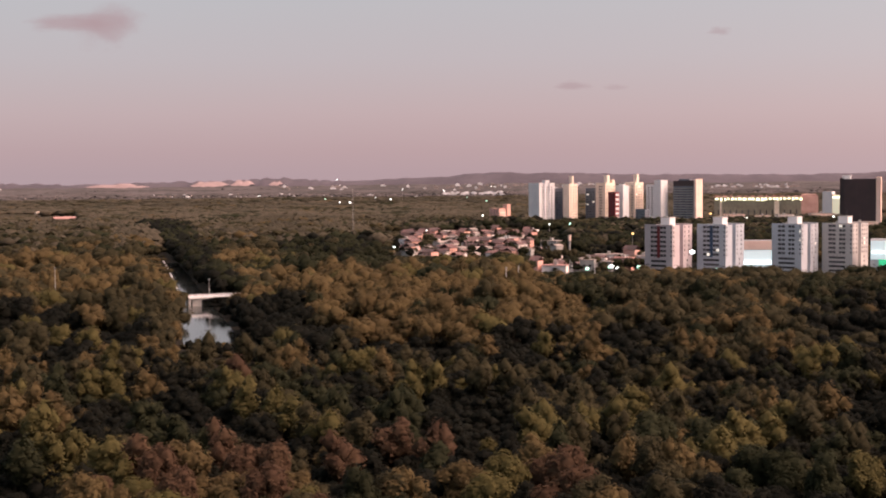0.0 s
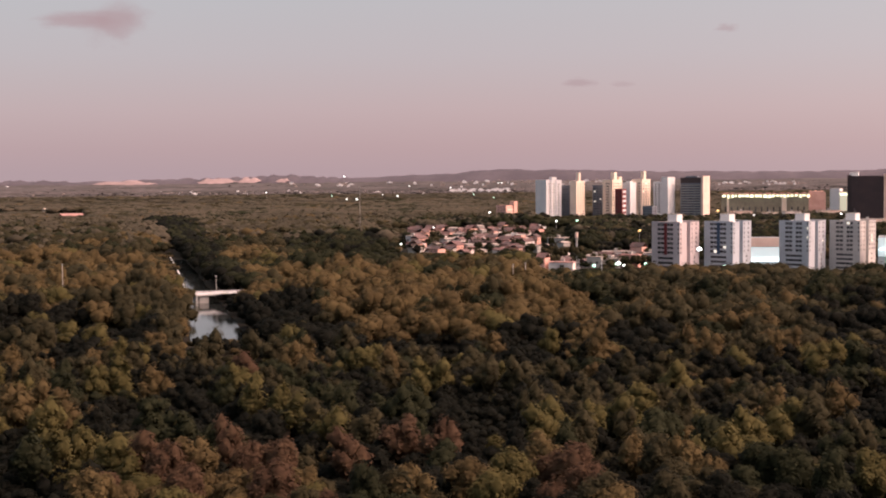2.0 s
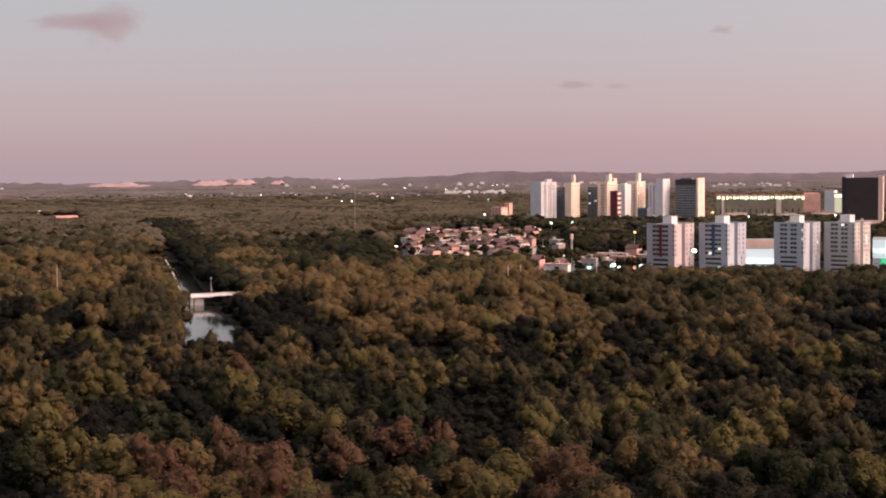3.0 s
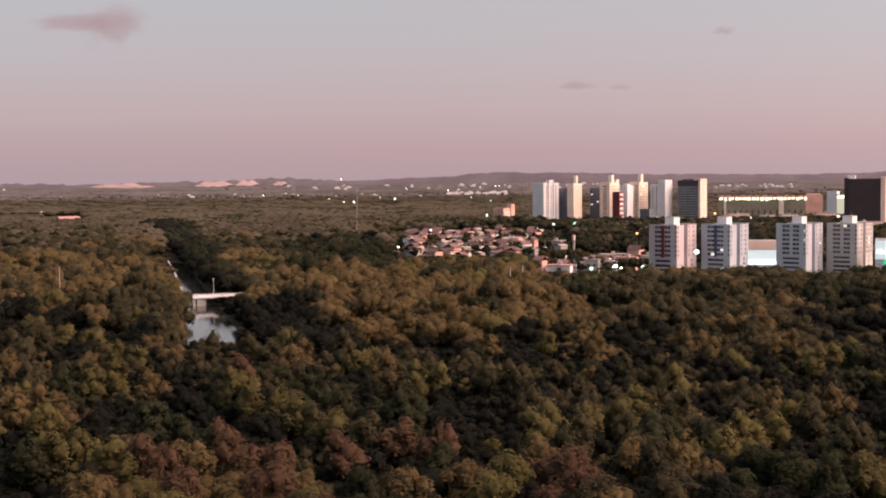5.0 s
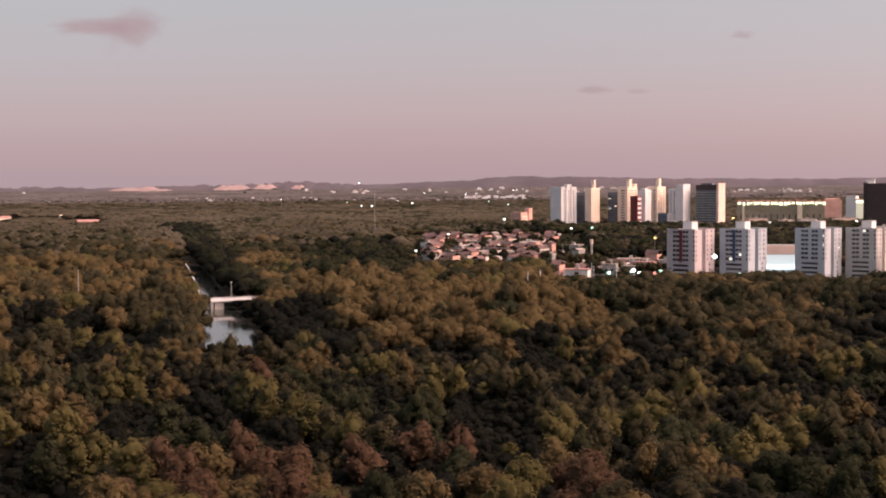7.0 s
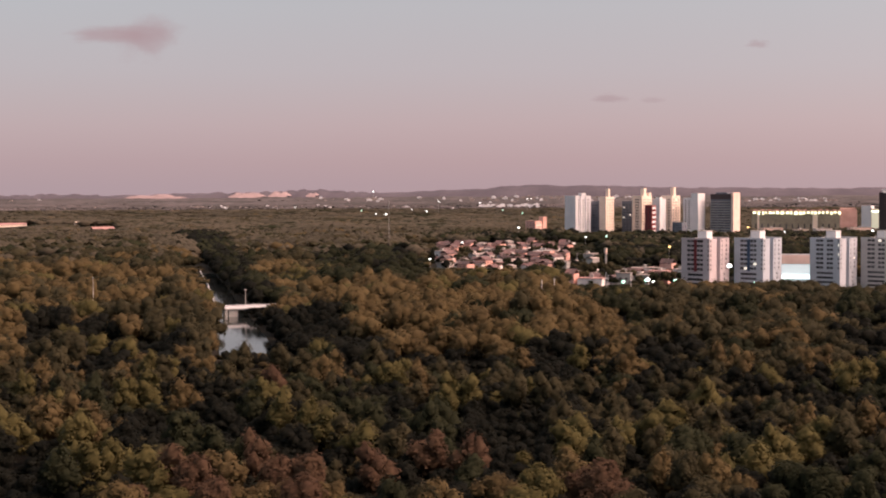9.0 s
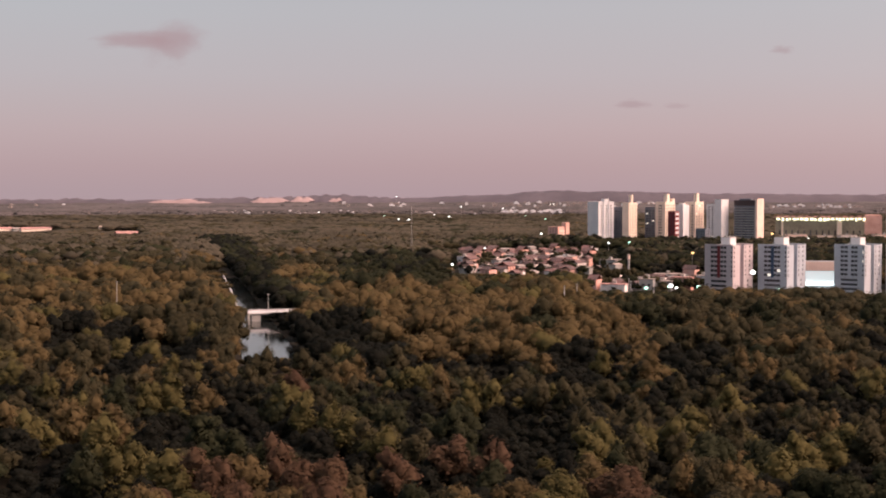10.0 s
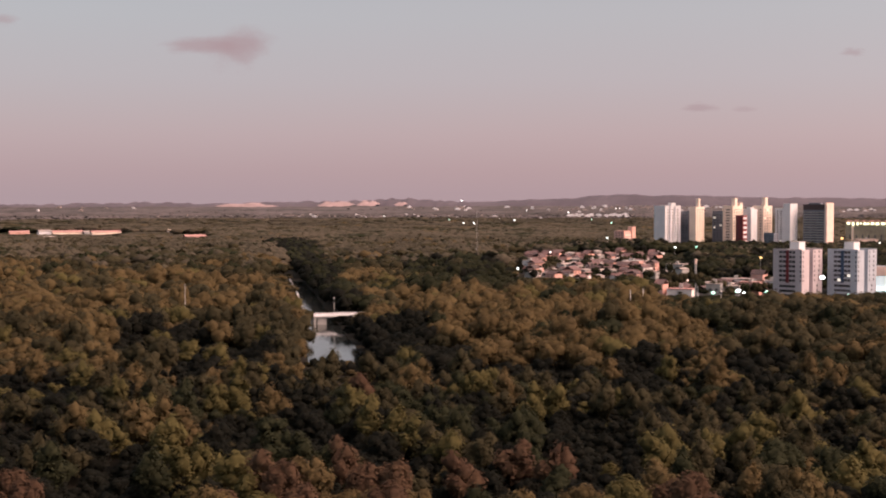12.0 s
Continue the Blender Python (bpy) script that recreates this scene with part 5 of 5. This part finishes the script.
distant_town(np.random.default_rng(3))
for row in ((-0.416, 2320, 34, 14, 7, M_PINKWALL, M_SALMON_TILE, "low salmon shed with a tiled roof"), (-0.396, 2310, 22, 14, 9, M_WHITE, M_SHEET, "tall white shed with a pale roof"),
            (-0.378, 2330, 54, 16, 7, M_CREAM, M_SALMON_TILE, "long cream shed with a pink tiled roof"), (-0.361, 2340, 20, 12, 7, M_CONCRETE, M_SHEET, "grey shed with a pale roof"),
            (-0.348, 2320, 52, 16, 7.5, M_CREAM, M_SALMON_TILE, "long cream shed with a pink tiled roof and white gables"), (-0.296, 2300, 17, 12, 10.5, M_CREAM, M_CREAM, "cream shed among trees with a low roof"),
            (-0.279, 2120, 36, 20, 6, M_PINKWALL, M_SALMON_TILE, "low house with a red tiled roof among trees"), (-0.392, 2120, 18, 10, 5, M_WHITE, M_SHEET, "small white shed among trees"),
            (-0.380, 2090, 14, 10, 4.5, M_WHITE, M_SHEET, "small white shed among trees"), (-0.318, 2350, 14, 10, 9, M_WHITE, M_SHEET, "small white shed among trees")):
    shed(*row)
radio_mast(-0.0662, 1400, 56)


def box_house(slope, ahead, w, d, h, wall, roof, turn, label, stripe=None):
    """A flat-roofed building of one to three storeys with windows on two sides."""
    x, y = plan(slope, ahead)
    e = thing("flat_house", label, "house", x, y, 0, turn, "houses of the low neighbourhood")
    slab("wall", e, -w / 2, w / 2, -d / 2, d / 2, h, wall, rng_b, max(2, int(w / 4)), max(1, int(d / 5)), 3.0, 0.02, z0=0.0) if h > 6 else block(
        e, rect(-w / 2, w / 2, -d / 2, d / 2), 0, h, wall, {0: (even_cols(w, max(2, int(w / 4)), 0.4), [(1.0, 2.2)])}, rng_b, 0.0)
    part("roof_slab", boxes((-w / 2 - 0.5, w / 2 + 0.5, -d / 2 - 0.5, d / 2 + 0.5, h + 0.004, h + 0.4)), roof, e)
    part("water_tank", boxes((-1.2, 1.2, 0, 2.2, h + 0.404, h + 2.4)), M_CONCRETE, e)
    if stripe:
        part("stripe", boxes((-1.0, 1.0, -d / 2 - 0.3, -d / 2 - 0.004, 0, h + 2.6)), stripe, e, "pale vertical stripe")


for row in ((0.0480, 1290, 17, 12, 9, M_PINKWALL, M_CONCRETE, -24, "salmon three-storey house with a pale stripe", M_WHITE), (-0.0275, 1290, 10, 9, 9, M_WHITE, M_SHEET, -30, "tall white flat-roofed house"),
            (0.0030, 1235, 14, 8, 5, M_WHITE, M_SHEET, -20, "low white house with a flat roof", None), (0.0180, 1330, 9, 8, 8, M_WHITE, M_SHEET, -35, "white two-storey house with a flat roof"),
            (0.0660, 1500, 12, 10, 8, M_WHITE, M_SHEET, -30, "white two-storey house with a flat roof"), (0.1070, 985, 12, 10, 8, M_CONCRETE, M_SHEET, -12, "grey flat-roofed building beside the wood"),
            (0.1225, 1040, 20, 10, 7.5, M_HOUSE, M_SHEET, -8, "long faded white flat-roofed building"), (0.1360, 1010, 20, 10, 6.5, M_PINKWALL, M_TILE, -8, "long salmon building with a red roof"),
            (0.0830, 975, 16, 10, 5, M_HOUSE, M_TILE, -6, "low house with a broad red roof"), (0.0800, 1230, 16, 12, 9, M_CONCRETE, M_SHEET, -30, "large grey rendered house among trees"),
            (0.1480, 1010, 9, 9, 8, M_WHITE, M_SHEET, -15, "white flat-roofed house beside an apartment block")):
    box_house(*row)
for row in ((0.0830, 945, 17, 9, 6, M_HOUSE, M_SALMON_TILE, -18, "low pale house with a broad red roof"), (0.1075, 955, 10, 9, 9, M_CONCRETE, M_SHEET, -20, "grey rendered two-storey house with a flat roof"),
            (0.1180, 965, 15, 9, 7, M_CONCRETE, M_SHEET, -18, "grey rendered house beside street lamps"), (0.1330, 975, 14, 9, 9, M_PINKWALL, M_SALMON_TILE, -24, "salmon house with a red roof"),
            (0.2150, 1765, 26, 10, 15, M_PALEPINK, M_SHEET, 10, "low pale pink hall before the long hall"), (0.2360, 1770, 18, 10, 13, M_CREAM, M_SHEET, 14, "low cream hall before the long hall"),
            (0.2520, 1760, 22, 10, 14, M_HOUSE, M_SHEET, 12, "faded low hall behind the apartment blocks"), (0.2790, 1765, 30, 10, 15, M_PALEPINK, M_SHEET, 8, "pale pink low hall before a black tower"),
            (0.3080, 1400, 34, 10, 17, M_PALEPINK, M_SHEET, 4, "long pale pink annex before a black tower")):
    box_house(*row)


def water_tower(slope, ahead, top):
    x, y = plan(slope, ahead)
    e = thing("water_tower", "slim white water tower among the houses", "water tower", x, y)
    bm = bmesh.new()
    tube(bm, (0, 0, -0.3), (0, 0, top - 4), 0.85, 0.85, 12)
    part("shaft", bm, M_CONCRETE, e)
    bm = bmesh.new()
    tube(bm, (0, 0, top - 3.996), (0, 0, top), 1.2, 1.2, 12)
    part("tank", bm, M_PALEPINK, e)


water_tower(0.0935, 1060, 21.5)
for slope, top in ((0.0731, 11.7), (0.0937, 13.6), (0.0952, 12.0), (0.1120, 11.0)):
    pole(slope, 880, top, "pale light pole at the edge of the houses")
